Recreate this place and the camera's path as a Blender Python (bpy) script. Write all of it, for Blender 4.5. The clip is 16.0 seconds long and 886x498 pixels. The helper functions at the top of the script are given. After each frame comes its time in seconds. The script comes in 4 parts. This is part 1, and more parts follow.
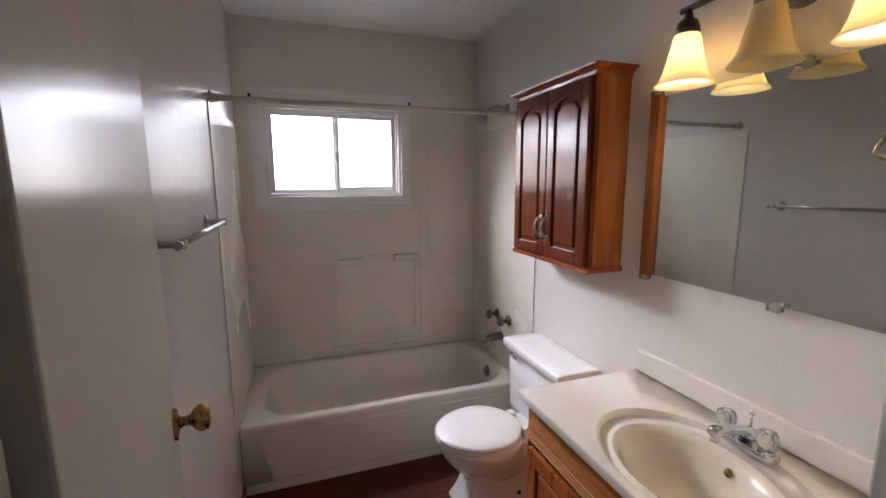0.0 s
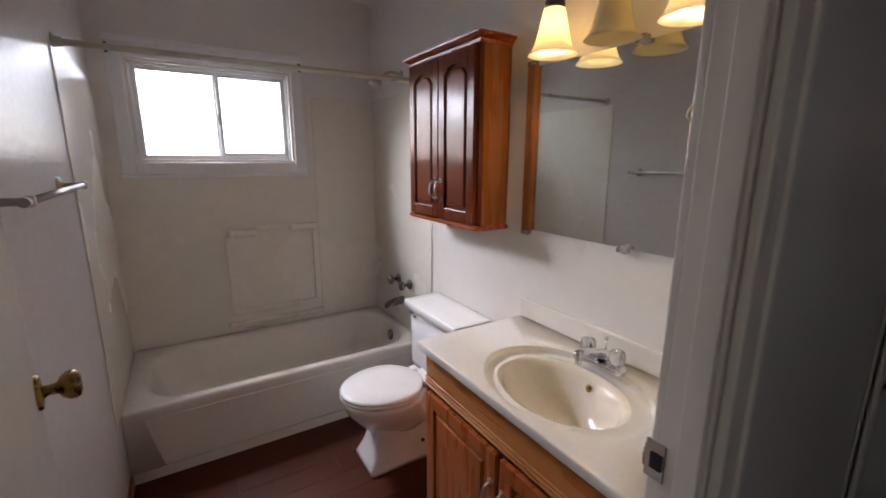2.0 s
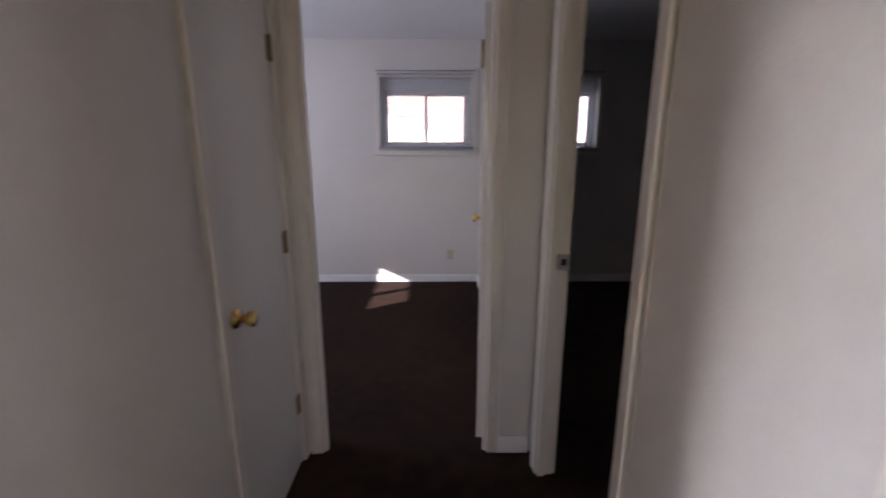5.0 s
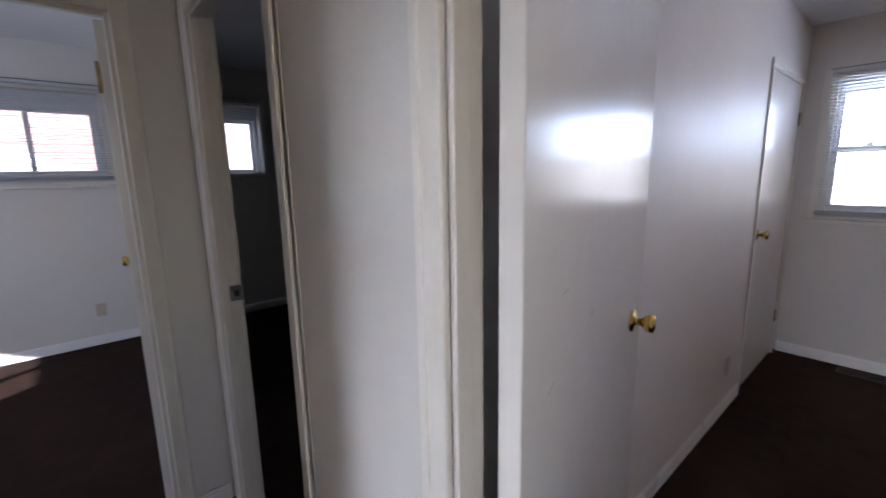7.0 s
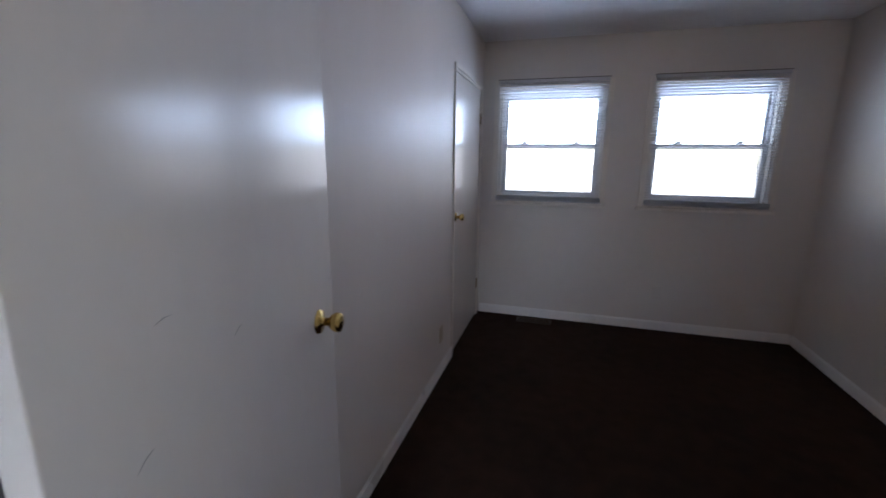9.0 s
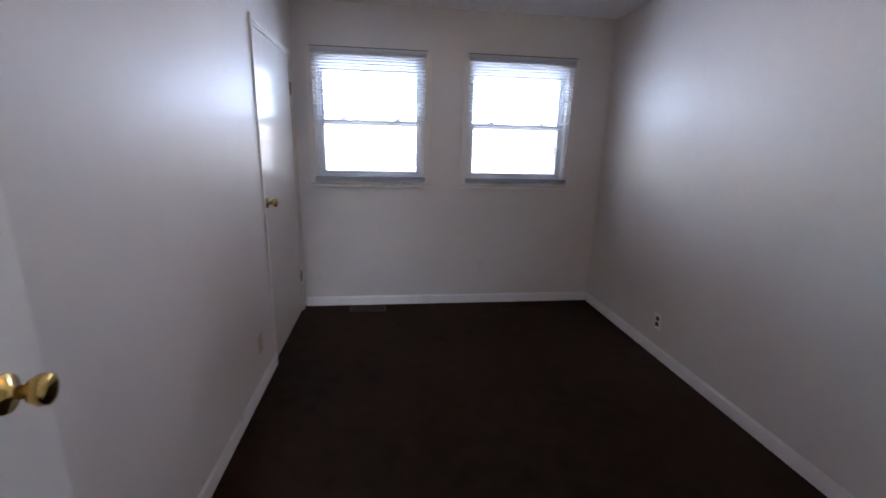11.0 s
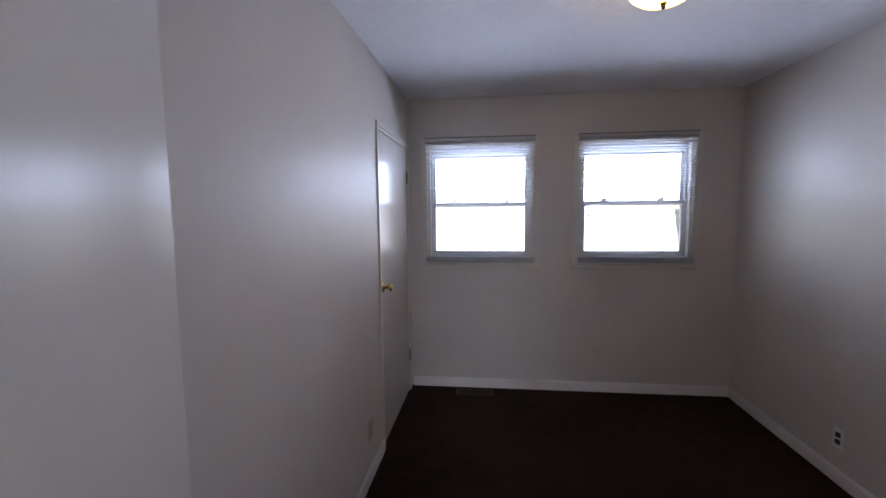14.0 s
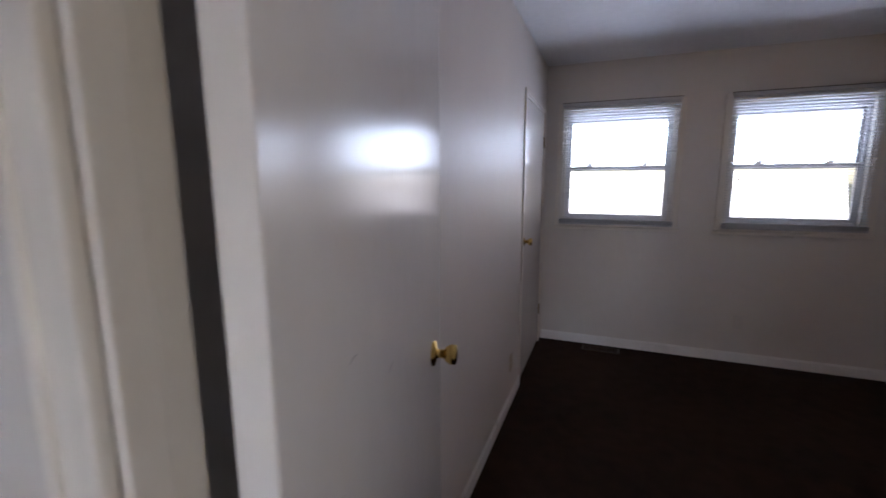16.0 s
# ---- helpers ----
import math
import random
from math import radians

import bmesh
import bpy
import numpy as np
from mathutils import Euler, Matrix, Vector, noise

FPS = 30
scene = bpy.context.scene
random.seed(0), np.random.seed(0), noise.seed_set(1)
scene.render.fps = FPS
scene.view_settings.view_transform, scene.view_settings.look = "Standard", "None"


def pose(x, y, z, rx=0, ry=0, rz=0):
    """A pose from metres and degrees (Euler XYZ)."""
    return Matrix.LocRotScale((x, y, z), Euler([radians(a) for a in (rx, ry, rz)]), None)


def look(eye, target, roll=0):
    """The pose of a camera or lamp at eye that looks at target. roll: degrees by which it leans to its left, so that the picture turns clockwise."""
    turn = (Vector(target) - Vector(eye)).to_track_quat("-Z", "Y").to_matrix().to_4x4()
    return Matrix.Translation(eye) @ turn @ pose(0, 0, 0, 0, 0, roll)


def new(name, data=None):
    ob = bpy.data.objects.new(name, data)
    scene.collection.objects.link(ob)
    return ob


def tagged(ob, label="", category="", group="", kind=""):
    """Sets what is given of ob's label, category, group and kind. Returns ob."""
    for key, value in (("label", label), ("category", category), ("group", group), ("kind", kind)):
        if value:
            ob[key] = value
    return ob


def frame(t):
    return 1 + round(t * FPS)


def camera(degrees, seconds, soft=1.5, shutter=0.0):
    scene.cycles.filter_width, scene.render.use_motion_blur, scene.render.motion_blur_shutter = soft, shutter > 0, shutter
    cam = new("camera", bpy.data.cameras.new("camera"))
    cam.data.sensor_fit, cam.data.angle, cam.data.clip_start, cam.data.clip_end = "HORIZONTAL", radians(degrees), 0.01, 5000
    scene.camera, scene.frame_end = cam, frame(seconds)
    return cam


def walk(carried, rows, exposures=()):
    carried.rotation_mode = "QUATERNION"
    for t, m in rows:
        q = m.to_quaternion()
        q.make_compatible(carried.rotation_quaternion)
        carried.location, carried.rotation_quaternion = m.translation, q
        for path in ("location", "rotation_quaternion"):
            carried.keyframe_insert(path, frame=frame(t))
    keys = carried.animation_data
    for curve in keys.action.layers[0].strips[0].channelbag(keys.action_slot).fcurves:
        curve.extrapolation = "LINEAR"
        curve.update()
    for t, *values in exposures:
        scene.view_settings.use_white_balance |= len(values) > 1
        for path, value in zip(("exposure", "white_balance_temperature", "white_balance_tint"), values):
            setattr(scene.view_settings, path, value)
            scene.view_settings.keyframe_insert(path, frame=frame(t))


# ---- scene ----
cam = camera(92.8, 16.0, soft=1.6, shutter=0.4)
PATH = [
    (0, (0.323, -0.164, 1.499), (0.961, 1.706, 1.192), -0.2),
    (0.5, (0.316, -0.18, 1.482), (0.973, 1.678, 1.144), 0.4),
    (1, (0.309, -0.192, 1.464), (1.017, 1.634, 1.061), 0.3),
    (1.5, (0.318, -0.218, 1.457), (1.183, 1.537, 1.044), 0.1),
    (2, (0.328, -0.236, 1.452), (1.359, 1.425, 1.031), 0.2),
    (2.5, (0.333, -0.263, 1.452), (1.533, 1.279, 1.021), 0.1),
    (3, (0.355, -0.304, 1.444), (1.76, 1.051, 1.009), -0.0),
    (3.5, (0.383, -0.369, 1.433), (2.021, 0.683, 0.976), -0.5),
    (4, (0.402, -0.449, 1.428), (2.203, 0.27, 0.941), -1.2),
    (4.5, (0.449, -0.545, 1.425), (2.354, -0.196, 0.928), -1.5),
    (5, (0.49, -0.642, 1.428), (2.44, -0.663, 0.983), 0.1),
    (5.2, (0.492, -0.668, 1.436), (2.433, -0.902, 1.017), -0.2),
    (7.3, (0.31, -0.694, 1.461), (1.685, -2.099, 1.092), -1.5),
    (7.5, (0.297, -0.709, 1.461), (1.59, -2.187, 1.08), -1.8),
    (8, (0.257, -0.808, 1.449), (1.307, -2.468, 1.071), -1.2),
    (8.5, (0.233, -0.91, 1.445), (1.092, -2.674, 1.055), -0.4),
    (9, (0.254, -0.947, 1.452), (0.79, -2.828, 1.034), 0.6),
    (9.5, (0.278, -0.963, 1.45), (0.571, -2.89, 1.001), 0.2),
    (10, (0.292, -1.069, 1.425), (0.417, -3.004, 0.933), 0.7),
    (10.2, (0.279, -1.114, 1.423), (0.361, -3.048, 0.92), 1.0),
    (12.3, (0.249, -1.242, 1.469), (-0.459, -3.086, 1.158), 0.2),
    (12.5, (0.249, -1.246, 1.497), (-0.405, -3.122, 1.265), -0.1),
    (13, (0.271, -1.255, 1.518), (-0.106, -3.212, 1.35), -0.2),
    (13.5, (0.304, -1.278, 1.524), (0.286, -3.27, 1.349), -0.8),
    (14, (0.312, -1.281, 1.538), (0.539, -3.259, 1.349), -0.6),
    (14.5, (0.318, -1.261, 1.502), (0.631, -3.227, 1.31), 0.0),
    (15, (0.331, -1.166, 1.478), (0.612, -3.132, 1.248), 0.7),
    (15.5, (0.384, -1.007, 1.471), (0.847, -2.929, 1.168), -0.6),
    (16, (0.455, -0.913, 1.467), (1.173, -2.753, 1.15), -0.2),
]
walk(cam, [(t, look(eye, target, roll)) for t, eye, target, roll in PATH],
     [(0, 0.1, 6400, 22), (2.4, 0.05, 6400, 22), (3.4, 0.05, 6480, 21), (4.0, 0.5, 6480, 22), (4.5, 1.33, 6400, 25), (5.0, 2.12, 6500, 24), (5.2, 2.3, 6450, 23),
      (7.3, 1.85, 5950, 18), (8.0, 1.58, 5900, 17), (9.0, 1.55, 5700, 15), (10.2, 1.93, 5700, 15), (12.3, 2.28, 5950, 19), (13.0, 2.0, 6000, 19), (14.0, 1.66, 5950, 19), (14.5, 1.42, 5950, 20),
      (15.5, 1.5, 6050, 20), (16, 1.42, 6150, 21)])

# ---- light ----
SUN_WAY = Vector((0.6, -1.0, -0.45)).normalized()
world = bpy.data.worlds.new("world")
scene.world = world
world.use_nodes = True
wn = world.node_tree.nodes
sky = wn.new("ShaderNodeTexSky")
sky.sky_type, sky.sun_disc = "NISHITA", False
sky.sun_elevation = math.asin(-SUN_WAY.z)
sky.sun_rotation = math.atan2(-SUN_WAY.x, -SUN_WAY.y)
world.node_tree.links.new(sky.outputs[0], wn["Background"].inputs[0])
wn["Background"].inputs[1].default_value = 0.15

sun_data = bpy.data.lights.new("sun", "SUN")
sun_data.energy, sun_data.angle, sun_data.color = 5.0, radians(0.55), (1.0, 0.96, 0.90)
new("sun", sun_data).matrix_world = look((0, 0, 20), Vector((0, 0, 20)) + SUN_WAY)


def area_light(name, place, target, wide, high, power, color=(0.77, 0.85, 1.0), spread=180):
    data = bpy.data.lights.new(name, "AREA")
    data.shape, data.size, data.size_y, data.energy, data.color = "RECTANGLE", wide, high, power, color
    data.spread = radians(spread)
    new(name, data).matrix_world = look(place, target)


# added fill lamp; no window is known at the hall's west end
area_light("hall_fill_light", (-1.76, -0.55, 1.5), (2, -0.55, 1.5), 0.80, 1.0, 1.45, (1.0, 0.86, 0.68))
area_light("sky_light_bath", (0.565, 2.90, 1.72), (1.25, 1.20, 0.60), 1.20, 0.66, 9.8, (0.85, 0.93, 1.0), 100)
# small lamp added outside the bath window, for crisper shadows on the counter
area_light("bath_key_light", (0.30, 2.86, 1.93), (1.30, 1.00, 0.60), 0.40, 0.20, 6.6, (0.92, 0.96, 1.0), 72)
# fill lamp added on the room side of the lowered shade
area_light("far_bedroom_fill_light", (3.12, 2.615, 1.72), (3.12, 0, 1.72), 1.1, 0.70, 10.0)
area_light("sky_light_dark_room", (5.27, -1.83, 1.78), (0, -1.83, 1.78), 0.84, 0.50, 0.6)
# the upper sashes see the sky, the lower ones the paler ground and houses
for x in (0.405, -0.83):
    area_light("sky_light_upper_sash", (x, -5.19, 1.785), (x, 0, 3.9), 0.94, 0.43, 3.3, (0.70, 0.82, 1.0), 125)
    area_light("sky_light_lower_sash", (x, -5.19, 1.345), (x, 0, 3.2), 0.94, 0.43, 1.15, (0.98, 0.95, 0.95), 150)


# ---- materials ----
def material(name, color, second=None, rough=0.5, metal=0.0, scale=4.0, stretch=(1, 1, 1), bump=0.0, bump_scale=60.0,
             rough_var=0.1, coat=0.0, fine=0.5, spec=0.5, trans=0.0, ior=1.45):
    """Two-scale noise between two colours, with roughness variation and fine relief."""
    m = bpy.data.materials.new(name)
    m.use_nodes = True
    nt, nodes = m.node_tree, m.node_tree.nodes
    b = nodes["Principled BSDF"]
    second = second or tuple(c * 0.88 for c in color)
    co = nodes.new("ShaderNodeTexCoord")
    mp = nodes.new("ShaderNodeMapping")
    mp.inputs["Scale"].default_value = stretch
    nt.links.new(co.outputs["Object"], mp.inputs[0])
    n1, n2 = nodes.new("ShaderNodeTexNoise"), nodes.new("ShaderNodeTexNoise")
    n1.inputs["Scale"].default_value, n1.inputs["Detail"].default_value = scale, 5
    n2.inputs["Scale"].default_value, n2.inputs["Detail"].default_value = scale * 11, 3
    for n in (n1, n2):
        nt.links.new(mp.outputs[0], n.inputs["Vector"])
    mix = nodes.new("ShaderNodeMix")
    mix.inputs[0].default_value = fine
    nt.links.new(n1.outputs[0], mix.inputs[2])
    nt.links.new(n2.outputs[0], mix.inputs[3])
    ramp = nodes.new("ShaderNodeValToRGB")
    ramp.color_ramp.elements[0].position, ramp.color_ramp.elements[1].position = 0.34, 0.66
    ramp.color_ramp.elements[0].color, ramp.color_ramp.elements[1].color = (*second, 1), (*color, 1)
    nt.links.new(mix.outputs[0], ramp.inputs[0])
    nt.links.new(ramp.outputs[0], b.inputs["Base Color"])
    rr = nodes.new("ShaderNodeMapRange")
    rr.inputs[1].default_value, rr.inputs[2].default_value = 0.3, 0.7
    rr.inputs[3].default_value, rr.inputs[4].default_value = max(rough - rough_var, 0.02), rough + rough_var
    nt.links.new(n1.outputs[0], rr.inputs[0])
    nt.links.new(rr.outputs[0], b.inputs["Roughness"])
    b.inputs["Metallic"].default_value = metal
    b.inputs["Coat Weight"].default_value = coat
    b.inputs["Coat Roughness"].default_value = 0.12
    b.inputs["Specular IOR Level"].default_value = spec
    b.inputs["Transmission Weight"].default_value = trans
    b.inputs["IOR"].default_value = ior
    if bump:
        n3, bp = nodes.new("ShaderNodeTexNoise"), nodes.new("ShaderNodeBump")
        n3.inputs["Scale"].default_value, n3.inputs["Detail"].default_value = bump_scale, 4
        nt.links.new(mp.outputs[0], n3.inputs["Vector"])
        bp.inputs["Strength"].default_value, bp.inputs["Distance"].default_value = bump, 0.01
        nt.links.new(n3.outputs[0], bp.inputs["Height"])
        nt.links.new(bp.outputs[0], b.inputs["Normal"])
    return m


def glowing(name, color, strength, base=(0.9, 0.85, 0.7), swirl=0.25):
    """Frosted alabaster glass lit from inside."""
    m = material(name, base, tuple(c * 0.9 for c in base), rough=0.25, scale=14, rough_var=0.05)
    nodes, nt = m.node_tree.nodes, m.node_tree
    b = nodes["Principled BSDF"]
    b.inputs["Emission Color"].default_value = (*color, 1)
    n, r = nodes.new("ShaderNodeTexNoise"), nodes.new("ShaderNodeMapRange")
    n.inputs["Scale"].default_value, n.inputs["Distortion"].default_value = 12, 1.5
    r.inputs[3].default_value, r.inputs[4].default_value = strength * (1 - swirl), strength * (1 + swirl)
    nt.links.new(n.outputs[0], r.inputs[0])
    nt.links.new(r.outputs[0], b.inputs["Emission Strength"])
    return m


WALL = material("wall_paint", (0.63, 0.60, 0.565), (0.585, 0.556, 0.522), rough=0.42, scale=1.3, bump=0.10, bump_scale=130, fine=0.25)
GLOSSY_WALL = material("semi_gloss_wall_paint", (0.68, 0.645, 0.61), (0.64, 0.605, 0.57), rough=0.44, scale=2.2, stretch=(1, 1, 0.28), bump=0.08, bump_scale=34, fine=0.2, rough_var=0.06, spec=0.11)
BATH_WALL = material("bath_wall_paint", (0.74, 0.71, 0.665), (0.69, 0.66, 0.612), rough=0.36, scale=1.5, bump=0.12, bump_scale=110, fine=0.3)
PEELED = material("blistered_gloss_paint", (0.66, 0.62, 0.60), (0.59, 0.55, 0.53), rough=0.5, scale=5, stretch=(1, 0.32, 0.7), bump=0.55, bump_scale=70, fine=0.4, rough_var=0.05, spec=0.04, coat=0.6)
# the paint is blistered in one patch by the shower and smooth elsewhere
_nt = PEELED.node_tree
_co, _far, _fade = _nt.nodes.new("ShaderNodeTexCoord"), _nt.nodes.new("ShaderNodeVectorMath"), _nt.nodes.new("ShaderNodeMapRange")
_far.operation = "DISTANCE"
_far.inputs[1].default_value = (0.0, 1.42, 1.66)
_fade.inputs[1].default_value, _fade.inputs[2].default_value = 0.22, 0.52
_fade.inputs[3].default_value, _fade.inputs[4].default_value = 0.30, 0.04
_nt.links.new(_co.outputs["Object"], _far.inputs[0])
_nt.links.new(_far.outputs["Value"], _fade.inputs[0])
_nt.links.new(_fade.outputs[0], _nt.nodes["Bump"].inputs["Strength"])
_gloss = _nt.nodes["Principled BSDF"]
_nt.links.remove(_gloss.inputs["Normal"].links[0])
_nt.links.new(_nt.nodes["Bump"].outputs[0], _gloss.inputs["Coat Normal"])
_gloss.inputs["Coat Roughness"].default_value = 0.17
CEIL = material("ceiling_paint", (0.85, 0.85, 0.86), (0.79, 0.79, 0.80), rough=0.8, scale=2.0, bump=0.25, bump_scale=90)
TRIM = material("gloss_trim_paint", (0.70, 0.66, 0.60), (0.64, 0.60, 0.54), rough=0.34, scale=3, stretch=(1, 1, 0.3), bump=0.05, bump_scale=40, spec=0.22)
HALL_WALL = material("hall_wall_paint", (0.63, 0.60, 0.565), (0.585, 0.556, 0.522), rough=0.55, scale=1.3, bump=0.10, bump_scale=130, fine=0.25, spec=0.12)
DOOR_PAINT = material("gloss_door_paint", (0.72, 0.69, 0.655), (0.67, 0.64, 0.60), rough=0.18, scale=1.8, stretch=(1, 1, 0.4), bump=0.05, bump_scale=30, rough_var=0.02, fine=0.2, spec=0.25)
# same paint as the other doors, darker and less shiny against window glare
BATH_DOOR_PAINT = material("dimmed_door_paint", (0.66, 0.63, 0.585), (0.61, 0.58, 0.53), rough=0.20, scale=1.8, stretch=(1, 1, 0.4), bump=0.035, bump_scale=9, rough_var=0.03, fine=0.2, spec=0.13)
CARPET = material("dark_brown_carpet", (0.044, 0.025, 0.0185), (0.018, 0.0106, 0.0084), rough=0.95, scale=0.9, bump=0.9, bump_scale=320, spec=0.1, fine=0.35)
VINYL = material("red_brown_wood_vinyl", (0.084, 0.0185, 0.0080), (0.066, 0.0145, 0.0062), rough=0.42, scale=3.5, stretch=(1, 9, 1), bump=0.05, bump_scale=50, spec=0.18)
OAK = material("orange_oak", (0.47, 0.138, 0.026), (0.40, 0.110, 0.019), rough=0.30, scale=3.2, stretch=(14, 14, 1.1), bump=0.06, bump_scale=20, coat=0.35)
OAK_H = material("orange_oak_horizontal", (0.56, 0.225, 0.062), (0.40, 0.140, 0.036), rough=0.30, scale=3.2, stretch=(14, 1.1, 14), bump=0.06, bump_scale=20, coat=0.35)
DOOR_OAK = material("red_brown_oak_door", (0.36, 0.098, 0.020), (0.31, 0.080, 0.016), rough=0.30, scale=3.2, stretch=(14, 14, 1.1), bump=0.04, bump_scale=20, coat=0.3)
# wall cabinet wood: lighter side and mouldings, front darkened for its shade
SIDE_WOOD = material("orange_brown_side", (0.31, 0.100, 0.021), (0.265, 0.080, 0.016), rough=0.28, scale=3.2, stretch=(9, 9, 0.8), bump=0.03, bump_scale=20, coat=0.3, rough_var=0.04)
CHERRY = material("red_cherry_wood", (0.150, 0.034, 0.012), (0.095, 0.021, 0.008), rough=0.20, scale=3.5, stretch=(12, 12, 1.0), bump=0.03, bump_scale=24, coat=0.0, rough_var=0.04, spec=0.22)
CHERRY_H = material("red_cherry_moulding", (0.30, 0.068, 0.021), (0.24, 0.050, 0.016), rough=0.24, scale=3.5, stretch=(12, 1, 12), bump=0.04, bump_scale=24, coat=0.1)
TUB = material("enamel", (0.76, 0.715, 0.65), (0.71, 0.66, 0.595), rough=0.17, scale=2.2, rough_var=0.06, coat=0.3)
SURROUND = material("fibreglass_surround", (0.77, 0.725, 0.635), (0.72, 0.67, 0.58), rough=0.25, scale=1.4, bump=0.03, bump_scale=12, rough_var=0.07)
PORCELAIN = material("porcelain", (0.80, 0.785, 0.77), (0.76, 0.745, 0.73), rough=0.10, scale=3, rough_var=0.04, coat=0.4)
SEAT = material("toilet_seat_plastic", (0.80, 0.78, 0.76), (0.77, 0.75, 0.73), rough=0.20, scale=3, rough_var=0.04)
MARBLE = material("cultured_marble_top", (0.76, 0.72, 0.66), (0.71, 0.67, 0.605), rough=0.16, scale=3.5, stretch=(1, 2, 1), coat=0.4, rough_var=0.05)
BASIN = material("cultured_marble_basin", (0.72, 0.655, 0.55), (0.67, 0.60, 0.49), rough=0.15, scale=4, coat=0.4, rough_var=0.05)
CHROME = material("chrome", (0.80, 0.80, 0.81), (0.70, 0.70, 0.72), rough=0.10, metal=1.0, scale=20, rough_var=0.05)
NICKEL = material("brushed_nickel", (0.44, 0.42, 0.39), (0.40, 0.38, 0.355), rough=0.30, metal=1.0, scale=30, rough_var=0.02)
TUB_METAL = material("tarnished_tub_chrome", (0.26, 0.25, 0.24), (0.18, 0.17, 0.16), rough=0.22, metal=1.0, scale=25)
DARK_NICKEL = material("dark_antique_nickel", (0.17, 0.15, 0.13), (0.11, 0.10, 0.09), rough=0.35, metal=1.0, scale=25)
BRASS = material("polished_brass", (0.78, 0.56, 0.20), (0.60, 0.40, 0.12), rough=0.15, metal=1.0, scale=30, rough_var=0.06)
OLD_BRASS = material("aged_brass", (0.46, 0.30, 0.10), (0.22, 0.13, 0.05), rough=0.28, metal=1.0, scale=40)
RING = material("pale_brass_ring", (0.40, 0.32, 0.20), (0.30, 0.23, 0.13), rough=0.35, metal=0.8, scale=30)
HINGE_BRASS = material("dull_brass_hinge", (0.30, 0.23, 0.12), (0.20, 0.15, 0.08), rough=0.45, metal=1.0, scale=40)
ALU = material("white_aluminium_frame", (0.74, 0.74, 0.74), (0.66, 0.66, 0.66), rough=0.4, scale=8)
VINYL_WHITE = material("white_vinyl", (0.62, 0.62, 0.64), (0.58, 0.58, 0.60), rough=0.35, scale=5)
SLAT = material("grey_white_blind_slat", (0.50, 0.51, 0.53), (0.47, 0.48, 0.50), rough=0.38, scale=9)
ALMOND = material("almond_plastic", (0.50, 0.44, 0.34), (0.46, 0.40, 0.30), rough=0.4, scale=10)
PAINTED_PLATE = material("painted_plate", (0.60, 0.575, 0.545), (0.56, 0.535, 0.505), rough=0.45, scale=10)
WHITE_PLASTIC = material("white_plastic", (0.78, 0.77, 0.75), (0.74, 0.73, 0.71), rough=0.35, scale=10)
BLACK = material("dark_slot", (0.015, 0.013, 0.012), (0.01, 0.009, 0.008), rough=0.6, scale=20)
ROD = material("cream_painted_rod", (0.62, 0.57, 0.48), (0.55, 0.50, 0.41), rough=0.35, scale=12)
ACRYLIC = material("clear_acrylic", (0.96, 0.96, 0.96), (0.92, 0.92, 0.92), rough=0.12, trans=0.80, ior=1.45, rough_var=0.05)
GLASS = material("window_glass", (0.97, 0.98, 0.98), (0.95, 0.96, 0.96), rough=0.02, trans=1.0, ior=1.02, rough_var=0.01)
MIRROR = material("mirror_silver", (0.79, 0.83, 0.80), (0.77, 0.81, 0.78), rough=0.02, metal=1.0, rough_var=0.008, scale=3)
SHADE_LIT = glowing("lit_alabaster_shade", (1.0, 0.76, 0.38), 0.7)
_nt = SHADE_LIT.node_tree
_thin, _blend = _nt.nodes.new("ShaderNodeBsdfTranslucent"), _nt.nodes.new("ShaderNodeMixShader")
_thin.inputs[0].default_value = (0.92, 0.80, 0.50, 1)
_blend.inputs[0].default_value = 0.65
_nt.links.new(_nt.nodes["Principled BSDF"].outputs[0], _blend.inputs[1])
_nt.links.new(_thin.outputs[0], _blend.inputs[2])
_nt.links.new(_blend.outputs[0], _nt.nodes["Material Output"].inputs[0])
SHADE_OFF = material("cream_alabaster_shade", (0.86, 0.76, 0.50), (0.80, 0.69, 0.43), rough=0.25, scale=12)
_nt = SHADE_OFF.node_tree
_thin, _blend = _nt.nodes.new("ShaderNodeBsdfTranslucent"), _nt.nodes.new("ShaderNodeMixShader")
_thin.inputs[0].default_value = (0.92, 0.80, 0.50, 1)
_blend.inputs[0].default_value = 0.5
_nt.links.new(_nt.nodes["Principled BSDF"].outputs[0], _blend.inputs[1])
_nt.links.new(_thin.outputs[0], _blend.inputs[2])
_nt.links.new(_blend.outputs[0], _nt.nodes["Material Output"].inputs[0])
BULB = glowing("lit_bulb", (1.0, 0.78, 0.44), 175.0, swirl=0.0)
DOME = glowing("lit_ceiling_dome", (1.0, 0.48, 0.065), 3.2)
BRONZE = material("dark_bronze", (0.045, 0.035, 0.028), (0.03, 0.022, 0.018), rough=0.4, metal=0.9, scale=20)
REGISTER = material("brown_register", (0.06, 0.04, 0.028), (0.04, 0.027, 0.02), rough=0.45, metal=0.6, scale=20)
WOOD_BASE = material("stained_wood_trim", (0.33, 0.12, 0.04), (0.20, 0.065, 0.022), rough=0.35, scale=4, stretch=(10, 1, 10))
CAULK = material("aged_caulk", (0.62, 0.59, 0.53), (0.44, 0.38, 0.31), rough=0.6, scale=14)
SCUFF = material("grey_scuff", (0.16, 0.15, 0.15), (0.11, 0.10, 0.10), rough=0.6, scale=30)
